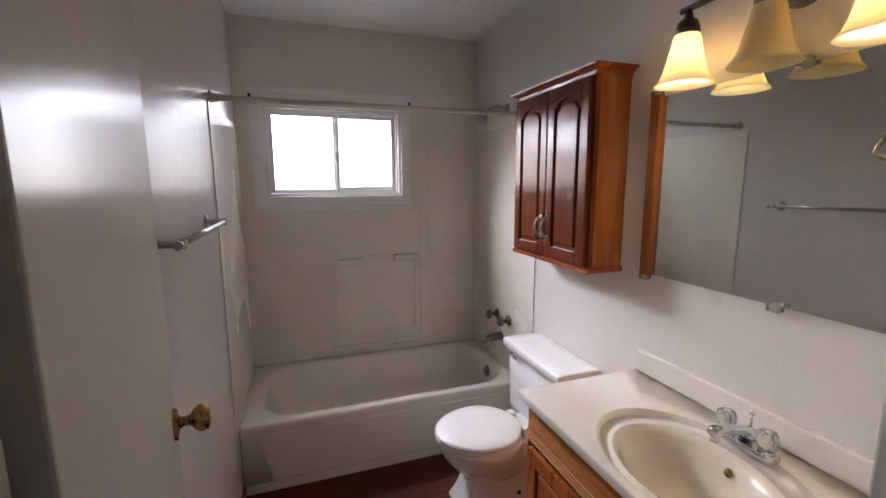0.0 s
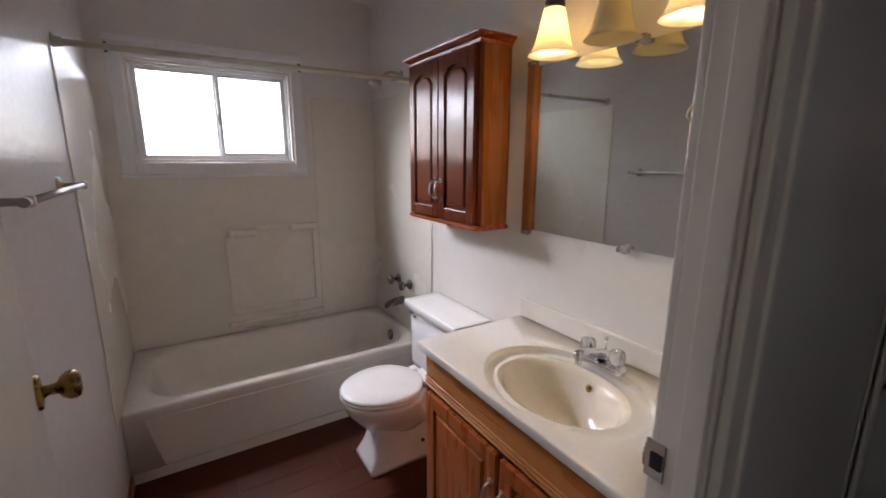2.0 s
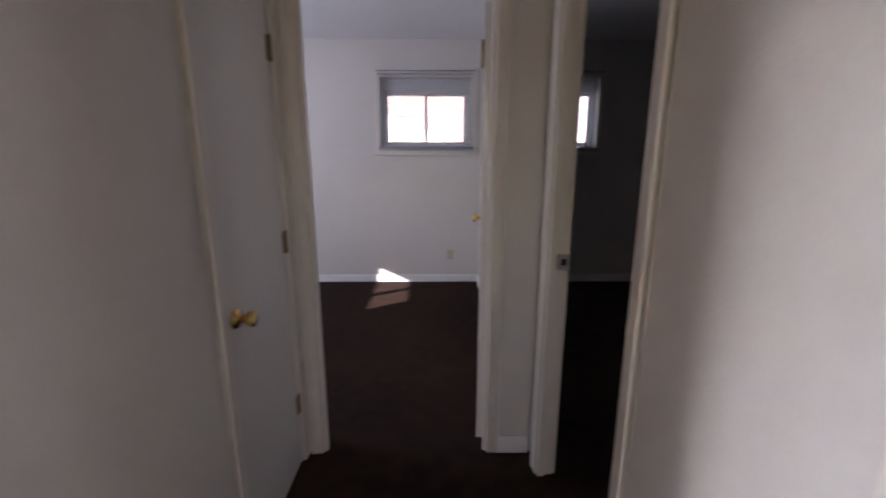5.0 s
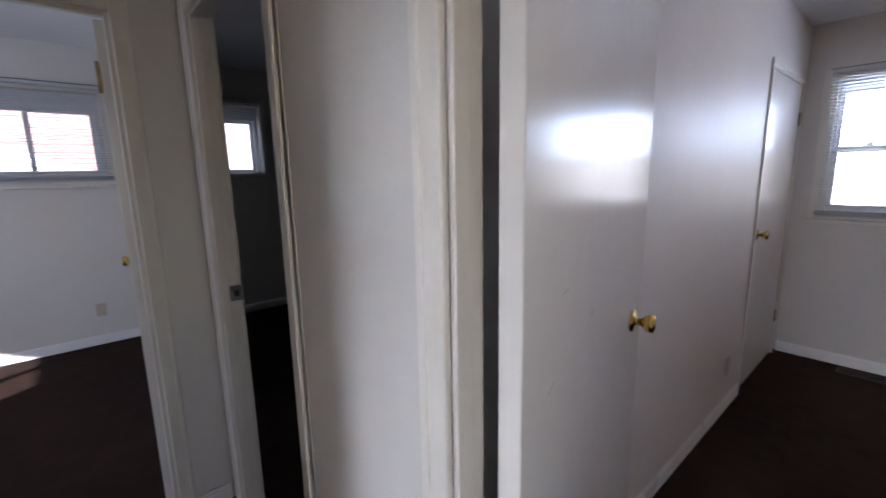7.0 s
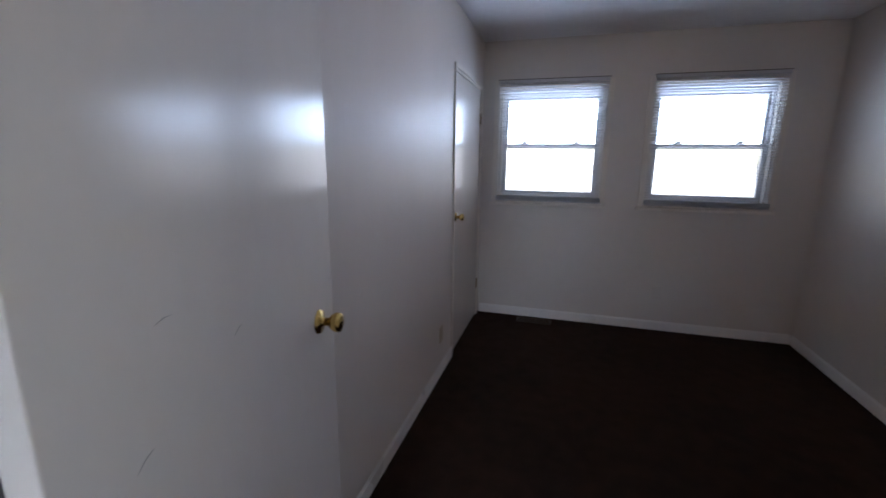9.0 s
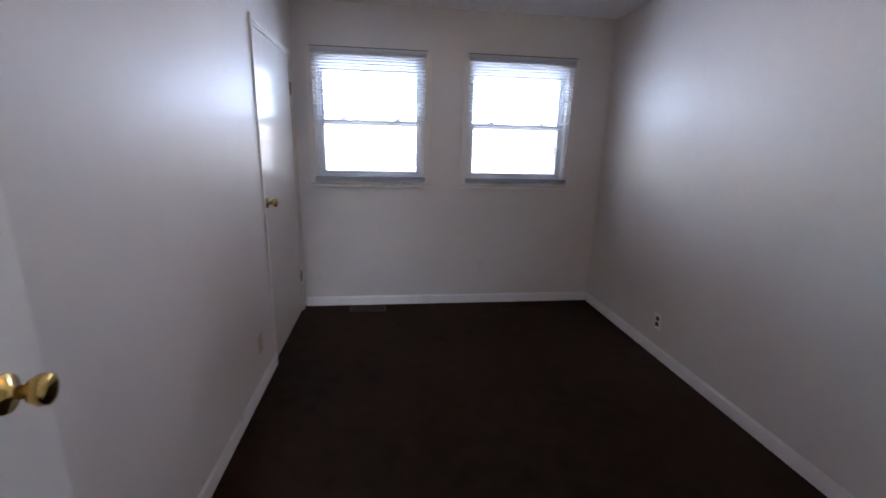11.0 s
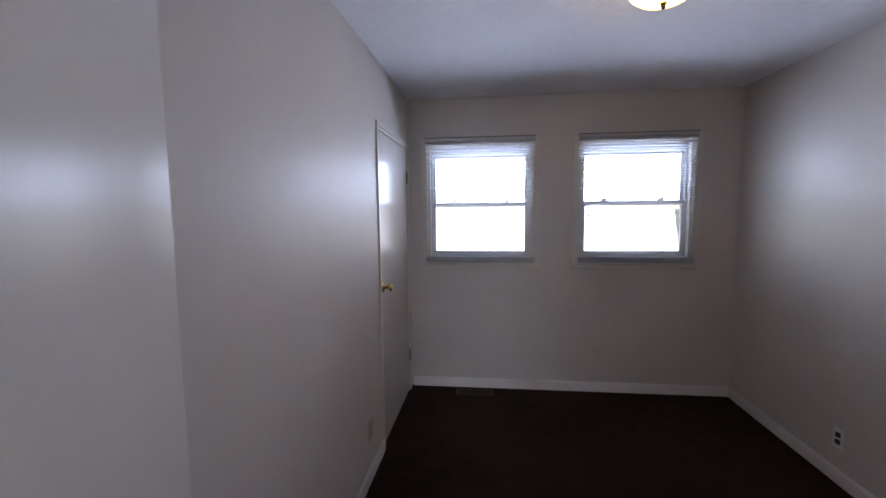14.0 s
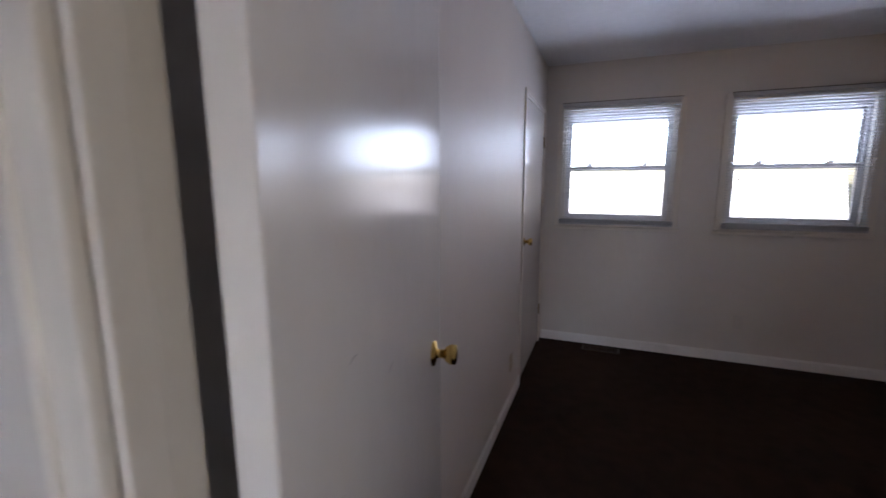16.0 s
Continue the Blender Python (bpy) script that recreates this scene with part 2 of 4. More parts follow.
FAINT_SCUFF = material("faint_scuff", (0.38, 0.365, 0.355), (0.31, 0.30, 0.29), rough=0.6, scale=30)
GRASS = material("winter_grass", (0.12, 0.11, 0.05), (0.07, 0.075, 0.03), rough=0.9, scale=0.8, bump=0.6, bump_scale=40)
BRICK = material("pink_brick_siding", (0.46, 0.33, 0.31), (0.39, 0.27, 0.25), rough=0.8, scale=3, bump=0.3, bump_scale=40)
ROOF = material("grey_shingle", (0.24, 0.23, 0.23), (0.16, 0.155, 0.155), rough=0.85, scale=6, bump=0.4, bump_scale=50)
SUNLIT_WHITE = material("sunlit_wall_white", (0.72, 0.72, 0.70), (0.66, 0.66, 0.64), rough=0.6, scale=3)
LEAF = material("dull_green_leaf", (0.10, 0.12, 0.05), (0.06, 0.075, 0.03), rough=0.6, scale=30)
BARK = material("bark", (0.14, 0.10, 0.07), (0.08, 0.055, 0.04), rough=0.9, scale=12, stretch=(1, 1, 0.2), bump=0.6, bump_scale=40)


# ---- mesh helpers ----
def box_into(bm, x0, x1, y0, y1, z0, z1, bevel=0.0, seg=2):
    got = bmesh.ops.create_cube(bm, size=1.0)
    vs = got["verts"]
    for v in vs:
        v.co = Vector((x0 + (v.co.x + 0.5) * (x1 - x0), y0 + (v.co.y + 0.5) * (y1 - y0), z0 + (v.co.z + 0.5) * (z1 - z0)))
    if bevel:
        es = list({e for v in vs for e in v.link_edges})
        bmesh.ops.bevel(bm, geom=es, offset=bevel, segments=seg, affect="EDGES", profile=0.5)
    return bm


def box(x0, x1, y0, y1, z0, z1, bevel=0.0, seg=2):
    return box_into(bmesh.new(), min(x0, x1), max(x0, x1), min(y0, y1), max(y0, y1), min(z0, z1), max(z0, z1), bevel, seg)


def lathe(profile, n=28, m=None):
    """Revolve (radius, height) pairs round z, then lay by m."""
    bm = bmesh.new()
    rings = []
    for r, z in profile:
        if r < 1e-5:
            rings.append([bm.verts.new((0, 0, z))])
        else:
            rings.append([bm.verts.new((r * math.cos(2 * math.pi * k / n), r * math.sin(2 * math.pi * k / n), z)) for k in range(n)])
    for a, b in zip(rings, rings[1:]):
        for k in range(n):
            if len(a) == 1 and len(b) == 1:
                continue
            if len(a) == 1:
                bm.faces.new((a[0], b[(k + 1) % n], b[k]))
            elif len(b) == 1:
                bm.faces.new((a[k], a[(k + 1) % n], b[0]))
            else:
                bm.faces.new((a[k], a[(k + 1) % n], b[(k + 1) % n], b[k]))
    bmesh.ops.recalc_face_normals(bm, faces=bm.faces)
    for f in bm.faces:
        f.smooth = True
    if m is not None:
        bm.transform(m)
    return bm


def tube(points, radius, n=12):
    """A round bar along a smooth row of points, with closed ends."""
    bm = bmesh.new()
    pts = [Vector(p) for p in points]
    radii = radius if isinstance(radius, (list, tuple)) else [radius] * len(pts)
    rings = []
    side = None
    for k, p in enumerate(pts):
        way = (pts[min(k + 1, len(pts) - 1)] - pts[max(k - 1, 0)]).normalized()
        side = way.orthogonal().normalized() if side is None else (side - way * side.dot(way)).normalized()
        up = way.cross(side)
        rings.append([bm.verts.new(p + (side * math.cos(a) + up * math.sin(a)) * radii[k]) for a in (2 * math.pi * j / n for j in range(n))])
    for a, b in zip(rings, rings[1:]):
        for j in range(n):
            bm.faces.new((a[j], a[(j + 1) % n], b[(j + 1) % n], b[j])).smooth = True
    bm.faces.new(rings[0][::-1])
    bm.faces.new(rings[-1])
    bmesh.ops.recalc_face_normals(bm, faces=bm.faces)
    return bm


def bezier(a, b, c, d, n=12):
    a, b, c, d = (Vector(v) for v in (a, b, c, d))
    return [a * (1 - t) ** 3 + b * 3 * t * (1 - t) ** 2 + c * 3 * t * t * (1 - t) + d * t ** 3 for t in (k / n for k in range(n + 1))]


def prism(outline, depth, m=None, bevel=0.0):
    """A flat outline in x, y raised by depth in z."""
    bm = bmesh.new()
    low = [bm.verts.new((x, y, 0)) for x, y in outline]
    high = [bm.verts.new((x, y, depth)) for x, y in outline]
    bm.faces.new(low[::-1])
    top = bm.faces.new(high)
    for k in range(len(low)):
        bm.faces.new((low[k], low[(k + 1) % len(low)], high[(k + 1) % len(low)], high[k]))
    bmesh.ops.recalc_face_normals(bm, faces=bm.faces)
    if bevel:
        bmesh.ops.bevel(bm, geom=list(top.edges), offset=bevel, segments=2, affect="EDGES", profile=0.5)
    if m is not None:
        bm.transform(m)
    return bm


def loft(sections, close=True, smooth=True):
    """Skin equal closed rings of points; ends capped."""
    bm = bmesh.new()
    rings = [[bm.verts.new(p) for p in ring] for ring in sections]
    n = len(rings[0])
    for a, b in zip(rings, rings[1:]):
        for j in range(n):
            bm.faces.new((a[j], a[(j + 1) % n], b[(j + 1) % n], b[j])).smooth = smooth
    if close:
        bm.faces.new(rings[0][::-1])
        bm.faces.new(rings[-1])
    bmesh.ops.recalc_face_normals(bm, faces=bm.faces)
    return bm


def joined(*parts):
    out = bmesh.new()
    for b in parts:
        me = bpy.data.meshes.new("joint")
        b.to_mesh(me)
        b.free()
        out.from_mesh(me)
        bpy.data.meshes.remove(me)
    return out


def mesh_from(name, bm, mat):
    me = bpy.data.meshes.new(name)
    bm.to_mesh(me)
    bm.free()
    me.materials.append(mat)
    return me


def part(name, bm, mat, parent, label=""):
    ob = new(name, mesh_from(name, bm, mat))
    ob.parent = parent
    return tagged(ob, label)


def thing(name, label, category, group="", place=(0, 0, 0), kind=""):
    ob = new(name)
    ob.empty_display_size = 0.05
    ob.location = place
    return tagged(ob, label, category, group, kind)


def solid(name, bm, mat, label, category, group="", kind=""):
    return tagged(new(name, mesh_from(name, bm, mat)), label, category, group, kind)


def structure(name, bm, mat, label, category):
    return solid(name, bm, mat, label, category, kind="structure")


def wall_bm(axis, p0, p1, a0, a1, z0, z1, holes):
    """A wall across axis from p0 to p1, along the other from a0 to a1, with holes (a0, a1, z0, z1) through it."""
    bm = bmesh.new()
    us = sorted({a0, a1, *[h[0] for h in holes], *[h[1] for h in holes]})
    for u, w in zip(us, us[1:]):
        mid = (u + w) / 2
        here = sorted((h[2], h[3]) for h in holes if h[0] < mid < h[1])
        z = z0
        for lo, hi in [*here, (z1, z1)]:
            if lo > z + 1e-6:
                if axis == "y":
                    box_into(bm, u, w, p0, p1, z, lo)
                else:
                    box_into(bm, p0, p1, u, w, z, lo)
            z = max(z, hi)
    bmesh.ops.remove_doubles(bm, verts=bm.verts, dist=1e-5)
    return bm


H = 2.44
# ---- walls, floors, ceilings ----
structure("wall_bath_front", wall_bm("y", 0.0, 0.07, -1.625, 2.29, 0, H, [(0.145, 0.925, 0, 2.05), (1.665, 2.245, 0, 2.05)]), WALL, "off-white painted wall between hall and bathroom", "wall")
structure("wall_bath_west", wall_bm("x", -0.11, 0.0, 0.07, 2.62, 0, H, []), PEELED, "glossy off-white bathroom wall with blistered paint", "wall")
structure("wall_bath_east", wall_bm("x", 1.52, 1.63, 0.07, 2.62, 0, H, []), BATH_WALL, "off-white painted bathroom wall behind vanity", "wall")
structure("wall_north", wall_bm("y", 2.62, 2.78, -1.625, 5.26, 0, 2.56, [(0.15, 0.98, 1.42, 1.96), (2.55, 3.75, 1.16, 2.1)]), BATH_WALL, "off-white exterior wall with small window", "wall")
structure("wall_hall_end", wall_bm("x", 2.29, 2.355, -1.09, 2.62, 0, 2.56, [(-0.888, -0.07, 0, 2.05)]), WALL, "off-white wall at the end of the hall", "wall")
structure("wall_hall_south", wall_bm("y", -1.155, -1.09, -1.625, 5.10, 0, 2.56, [(-0.07, 0.795, 0, 2.05), (1.38, 2.15, 0, 2.05)]), HALL_WALL, "off-white wall along the hall", "wall")
structure("wall_east", wall_bm("x", 5.10, 5.26, -4.98, 2.62, 0, 2.56, [(-0.99, -0.03, 1.47, 2.19), (-2.31, -1.35, 1.47, 2.19)]), WALL, "off-white exterior wall with slider windows", "wall")
structure("wall_bedroom_east", wall_bm("x", 1.0, 1.10, -4.82, -1.155, 0, H, [(-4.73, -3.81, 0, 2.05)]), GLOSSY_WALL, "semi-gloss off-white wall with closet door", "wall")
structure("wall_closet_back", wall_bm("x", 1.16, 1.22, -4.82, -3.6, 0, H, []), WALL, "plain wall at the back of the closet", "wall")
structure("wall_bedroom_south", wall_bm("y", -4.98, -4.82, -1.74, 5.10, 0, 2.56, [(-0.02, 0.83, 1.12, 2.06), (-1.255, -0.405, 1.12, 2.06)]), WALL, "off-white exterior wall with two windows", "wall")
# the hole is added for the hall's fill lamp and stays out of view
structure("wall_bedroom_west", wall_bm("x", -1.74, -1.603, -4.82, 2.78, 0, H, [(-0.97, -0.13, 0.98, 2.02)]), WALL, "off-white painted bedroom wall", "wall")
structure("wall_bath_closet", wall_bm("y", 0.60, 0.66, 1.63, 2.29, 0, H, []), WALL, "plain wall at the back of the hall closet", "wall")

structure("floor_carpet", box(-1.7, 5.2, -4.9, 0.035, -0.08, 0.0), CARPET, "dark brown cut-pile carpet", "carpet")
structure("floor_bedroom_carpet", box(2.32, 5.2, 0.035, 2.7, -0.08, 0.0), CARPET, "dark brown cut-pile carpet", "carpet")
structure("ceiling_bedroom", box(-1.74, 1.10, -4.98, -1.15, H, H + 0.13), CEIL, "white textured ceiling", "ceiling")
structure("ceiling_hall", box(-1.74, 2.345, -1.15, 2.78, H, H + 0.13), CEIL, "white textured ceiling", "ceiling")
structure("ceiling_far_rooms", box(1.10, 5.26, -4.98, 2.78, 2.545, 2.60), CEIL, "white textured ceiling", "ceiling")

# bathroom floor of vinyl planks
bath_floor = structure("floor_bathroom", box(-0.02, 1.6, 0.035, 2.6, -0.08, -0.012), VINYL, "red-brown wood-look vinyl plank floor", "floor")
plank_meshes = {}
for row in range(16):
    x = 0.0 - (row * 0.43) % 1.2
    while x < 1.52:
        x0, x1 = max(x, 0.0) + 0.0003, min(x + 1.2, 1.52) - 0.0003
        key = round(x1 - x0, 3)
        if key > 0.02:
            if key not in plank_meshes:
                plank_meshes[key] = mesh_from("plank", box(0, key, 0.0003, 0.1197, -0.012, 0.0, 0.0004, 1), VINYL)
            ob = new("plank", plank_meshes[key])
            ob.location, ob.parent = (x0, 0.035 + row * 0.12, 0), bath_floor
        x += 1.2
structure("floor_side_rooms", joined(box(-1.62, -0.11, 0.06, 2.63, -0.08, 0.0), box(1.63, 2.30, 0.06, 2.63, -0.08, 0.0)), CARPET, "dark brown cut-pile carpet", "carpet")


def casing_frame(axis, face, out, a0, a1, top, thick=0.016, wide=0.057, parent=None, name="casing", bottom=0.0):
    """Three moulded boards round a doorway on one face of a wall. out: +1 or -1, the way it stands proud."""
    def strip(u0, u1, z0, z1):
        q0, q1 = sorted((face, face + out * thick))
        b = box(u0, u1, q0, q1, z0, z1, 0.004, 2) if axis == "y" else box(q0, q1, u0, u1, z0, z1, 0.004, 2)
        return b
    inner = 0.012
    for u0, u1, z0, z1 in ((a0 - wide, a0, bottom, top + wide), (a1, a1 + wide, bottom, top + wide), (a0 + 0.0005, a1 - 0.0005, top, top + wide)):
        part(name, strip(u0, u1, z0, z1), TRIM, parent)
    t2 = thick + 0.006
    for u0, u1, z0, z1 in ((a0 - wide, a0 - wide + 0.016, bottom, top + wide), (a1 + wide - 0.016, a1 + wide, bottom, top + wide)):
        q0, q1 = sorted((face + out * 0.002, face + out * t2))
        part("back_band", box(u0, u1, q0, q1, z0, z1, 0.004, 2) if axis == "y" else box(q0, q1, u0, u1, z0, z1, 0.004, 2), TRIM, parent)


def door_lining(name, axis, w0, w1, a0, a1, top, stop_at, faces, label):
    """Jambs, head and stops lining a doorway, with casings on the named faces."""
    t = thing(name, label, "door frame", kind="structure")
    j = 0.02
    d0, d1 = w0 + 0.001, w1 - 0.001

    def b(u0, u1, p0, p1, z0, z1, bevel=0.002):
        return box(u0, u1, p0, p1, z0, z1, bevel) if axis == "y" else box(p0, p1, u0, u1, z0, z1, bevel)
    part("jamb", b(a0 - j, a0, d0, d1, 0, top + j), TRIM, t)
    part("jamb", b(a1, a1 + j, d0, d1, 0, top + j), TRIM, t)
    part("head", b(a0 + 0.0004, a1 - 0.0004, d0, d1, top, top + j), TRIM, t)
    if stop_at is not None:
        part("stop", b(a0 - 0.001, a0 + 0.011, stop_at, stop_at + 0.032, 0, top), TRIM, t)
        part("stop", b(a1 - 0.011, a1 + 0.001, stop_at, stop_at + 0.032, 0, top), TRIM, t)
        part("stop", b(a0 + 0.012, a1 - 0.012, stop_at, stop_at + 0.032, top - 0.011, top + 0.001), TRIM, t)
    for face, out in faces:
        casing_frame(axis, face, out, a0 - 0.005, a1 + 0.005, top + 0.005, parent=t)
    return t


bath_frame = door_lining("door_frame_bathroom", "y", 0.0, 0.07, 0.186, 0.905, 2.03, 0.006, [(0.0, -1), (0.07, 1)], "white gloss-painted bathroom door frame")
door_lining("door_frame_hall_closet", "y", 0.0, 0.07, 1.685, 2.225, 2.03, None, [(0.0, -1)], "white gloss-painted closet door frame")
door_lining("door_frame_far_bedroom", "x", 2.29, 2.355, -0.868, -0.09, 2.03, 2.292, [(2.29, -1), (2.355, 1)], "white gloss-painted bedroom door frame")
mid_frame = door_lining("door_frame_dark_room", "y", -1.155, -1.09, 1.40, 2.13, 2.03, -1.118, [(-1.09, 1), (-1.155, -1)], "white gloss-painted door frame of the dark room")
door_lining("door_frame_bedroom", "y", -1.155, -1.09, -0.05, 0.775, 2.03, -1.118, [(-1.09, 1)], "white gloss-painted bedroom door frame")
bclo_frame = door_lining("door_frame_bedroom_closet", "x", 1.0, 1.10, -4.71, -3.83, 2.03, None, [], "white gloss-painted closet door frame")
for y0, y1, z0, z1 in ((-3.828, -3.798, 0, 2.075), (-4.742, -4.712, 0, 2.075), (-4.7115, -3.8285, 2.045, 2.075)):
    part("casing", box(0.990, 0.9995, y0, y1, z0, z1, 0.003, 2), TRIM, bclo_frame)


def strike_plate(x0, x1, y0, y1, z, hole, parent):
    """A worn plate with a curled lip on its room edge and a dark latch hole."""
    part("strike_plate", joined(box(x0, x1, y0, y1, z - 0.032, z + 0.032, 0.001, 1), tube([(x1, y1, z - 0.018), (x1 + 0.0005, y1 + 0.002, z), (x1, y1, z + 0.018)], 0.0035, 8)), CHROME, parent, "worn metal strike plate")
    part("strike_hole", box(*hole, z - 0.013, z + 0.013), BLACK, parent, "dark latch hole")


strike_plate(0.901, 0.9048, 0.056, 0.088, 1.0, (0.8985, 0.9012, 0.060, 0.078), bath_frame)
strike_plate(2.1255, 2.1295, -1.168, -1.12, 1.0, (2.1235, 2.1258, -1.155, -1.135), mid_frame)


BASE_PAINT = material("white_baseboard_paint", (0.79, 0.785, 0.775), (0.73, 0.725, 0.71), rough=0.35, scale=3, bump=0.05, bump_scale=40)


def baseboard(name, x0, x1, y0, y1, mat=BASE_PAINT, high=0.085):
    b = box(x0, x1, y0, y1, 0, high - 0.012, 0.002, 1)
    inset = 0.005
    wide_x = abs(x1 - x0) > abs(y1 - y0)
    top = box(x0 + (0 if wide_x else inset), x1 - (0 if wide_x else inset), y0 + (inset if wide_x else 0), y1 - (inset if wide_x else 0), high - 0.013, high, 0.003, 2)
    structure(name, joined(b, top), mat, "white painted wooden baseboard" if mat is BASE_PAINT else "stained wooden baseboard", "baseboard")


baseboard("baseboard_hall_1", 0.975, 1.62, -0.016, -0.001)
baseboard("baseboard_hall_2", 2.273, 2.289, -1.073, -0.932)
baseboard("baseboard_hall_3", 0.84, 1.33, -1.089, -1.073)
baseboard("baseboard_bedroom_east", 0.984, 0.999, -3.795, -1.18)
baseboard("baseboard_bedroom_south", -1.587, 0.984, -4.819, -4.803)
baseboard("baseboard_bedroom_west", -1.602, -1.587, -4.803, -1.18)
baseboard("baseboard_far_east", 5.084, 5.099, -1.073, 2.6)
baseboard("baseboard_far_south", 2.43, 5.084, -1.089, -1.073)
baseboard("baseboard_dark_east", 5.084, 5.099, -4.8, -1.16)
baseboard("baseboard_bath_west", 0.001, 0.013, 0.85, 1.885, WOOD_BASE, 0.06)


# ---- doors ----
KNOB = [(0.0, 0.062), (0.016, 0.062), (0.024, 0.058), (0.027, 0.050), (0.026, 0.042), (0.020, 0.034), (0.011, 0.028), (0.0095, 0.016), (0.012, 0.010),
        (0.030, 0.007), (0.032, 0.003), (0.032, 0.0)]
FACET = [(0.0, 0.063), (0.017, 0.063), (0.0255, 0.060), (0.0265, 0.046), (0.020, 0.034), (0.012, 0.029), (0.011, 0.016), (0.013, 0.010), (0.031, 0.007), (0.033, 0.0)]


def knob(parent, m, mat, profile=KNOB, n=24, label=""):
    k = part("knob", lathe(profile[:-3], n, m), mat, parent, label)
    part("rosette", lathe(profile[-4:], 28, m), mat, k)
    return k


def hinge(parent, x, y, z, axis):
    if axis == "y":
        b = joined(box(x - 0.030, x - 0.003, y - 0.0025, y - 0.0004, z - 0.045, z + 0.045, 0.0006, 1), tube([(x, y - 0.006, z - 0.046), (x, y - 0.006, z + 0.046)], 0.006, 10),
                   tube([(x, y - 0.006, z + 0.046), (x, y - 0.006, z + 0.052)], [0.0065, 0.003], 10))
    else:
        b = joined(box(x - 0.0025, x - 0.0004, y - 0.03, y - 0.003, z - 0.045, z + 0.045, 0.0006, 1), tube([(x - 0.006, y, z - 0.046), (x - 0.006, y, z + 0.046)], 0.006, 10))
    part("hinge", b, HINGE_BRASS, parent, "dull brass butt hinge")


def swung(name, hinge_at, yaw, width, label, thick=0.035, paint=DOOR_PAINT):
    """A slab door whose hinge edge stands at hinge_at; the leaf runs along local +x, its visible face is local y = 0."""
    d = thing(name, label, "door", place=(*hinge_at, 0.012))
    d.rotation_euler = (0, 0, radians(yaw))
    part("leaf", box(0.003, width, -thick, 0.0, 0, 2.015, 0.0025, 2), paint, d)
    return d


bath_door = swung("door_bathroom", (0.157, 0.092), 100.8, 0.69, "open white gloss-painted slab bathroom door with brass knob", paint=BATH_DOOR_PAINT)
# the leaf's room side faces the hall side once open: local -y is the visible face
knob(bath_door, pose(0.63, -0.035, 1.03, 90), OLD_BRASS, KNOB, 24, "aged brass knob")

bed_door = swung("door_bedroom", (0.753, -1.162), -78.3, 0.825, "open white gloss-painted bedroom door with brass knob and scuffs", 0.042)
knob(bed_door, pose(0.714, -0.042, 1.015, 90), BRASS, FACET, 12, "polished brass knob")
part("latch", box(0.8245, 0.8265, -0.034, -0.006, 0.965, 1.025, 0.0005, 1), BRASS, bed_door)
for z in (0.3, 1.82):
    part("hinge", tube([(-0.004, 0.004, z - 0.045), (-0.004, 0.004, z + 0.045)], 0.006, 10), HINGE_BRASS, bed_door)
for x0, z0, x1, z1 in ((0.165, 1.228, 0.197, 1.231), (0.333, 1.140, 0.357, 1.152), (0.106, 1.056, 0.136, 1.072)):
    part("scuff", tube([(x0, -0.0422, z0), ((x0 + x1) / 2, -0.0424, (z0 + z1) / 2 + 0.003), (x1, -0.0422, z1)], [0.0003, 0.0008, 0.0003], 6), FAINT_SCUFF, bed_door, "faint grey scuff mark")

far_door = swung("door_far_bedroom", (2.374, -0.832), -7.0, 0.735, "open white door of the far bedroom with brass knobs")
knob(far_door, pose(0.67, 0.0, 1.03, -90), BRASS, FACET, 12)
knob(far_door, pose(0.67, -0.035, 1.03, 90), OLD_BRASS, FACET, 12)
part("hinge", joined(box(-0.02, 0.0, -0.002, 0.0035, 1.77, 1.86, 0.0006, 1), tube([(-0.004, 0.006, 1.76), (-0.004, 0.006, 1.87)], 0.006, 10)), HINGE_BRASS, far_door)

hall_closet = thing("door_hall_closet", "closed white slab closet door with brass knob", "door", place=(0, 0, 0.012))
part("leaf", box(1.688, 2.222, 0.002, 0.036, 0, 2.012, 0.0025, 2), DOOR_PAINT, hall_closet)
knob(hall_closet, pose(1.755, 0.002, 0.90, 90), BRASS, FACET, 12)
for z in (0.293, 1.05, 1.80):
    hinge(hall_closet, 2.226, 0.002, z, "y")

bed_closet = thing("door_bedroom_closet", "closed white slab closet door with brass knob", "door", place=(0, 0, 0.012))
part("leaf", box(1.002, 1.035, -4.707, -3.833, 0, 2.012, 0.0025, 2), DOOR_PAINT, bed_closet)
knob(bed_closet, pose(1.002, -3.885, 1.03, 0, -90, 0), BRASS, FACET, 12)
for z in (0.3, 1.78):
    hinge(bed_closet, 1.002, -4.7085, z, "x")


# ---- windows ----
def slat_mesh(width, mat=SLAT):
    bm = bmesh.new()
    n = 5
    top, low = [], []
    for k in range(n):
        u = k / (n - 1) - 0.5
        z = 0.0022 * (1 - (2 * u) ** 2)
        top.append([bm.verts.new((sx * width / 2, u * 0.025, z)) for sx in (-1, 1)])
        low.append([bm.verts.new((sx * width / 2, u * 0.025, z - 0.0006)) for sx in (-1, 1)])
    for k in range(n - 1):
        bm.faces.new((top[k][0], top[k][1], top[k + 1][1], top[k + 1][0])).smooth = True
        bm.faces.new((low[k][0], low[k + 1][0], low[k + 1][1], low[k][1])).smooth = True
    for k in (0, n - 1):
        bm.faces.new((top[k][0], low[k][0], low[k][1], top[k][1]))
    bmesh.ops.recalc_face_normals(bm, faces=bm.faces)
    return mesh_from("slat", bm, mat)


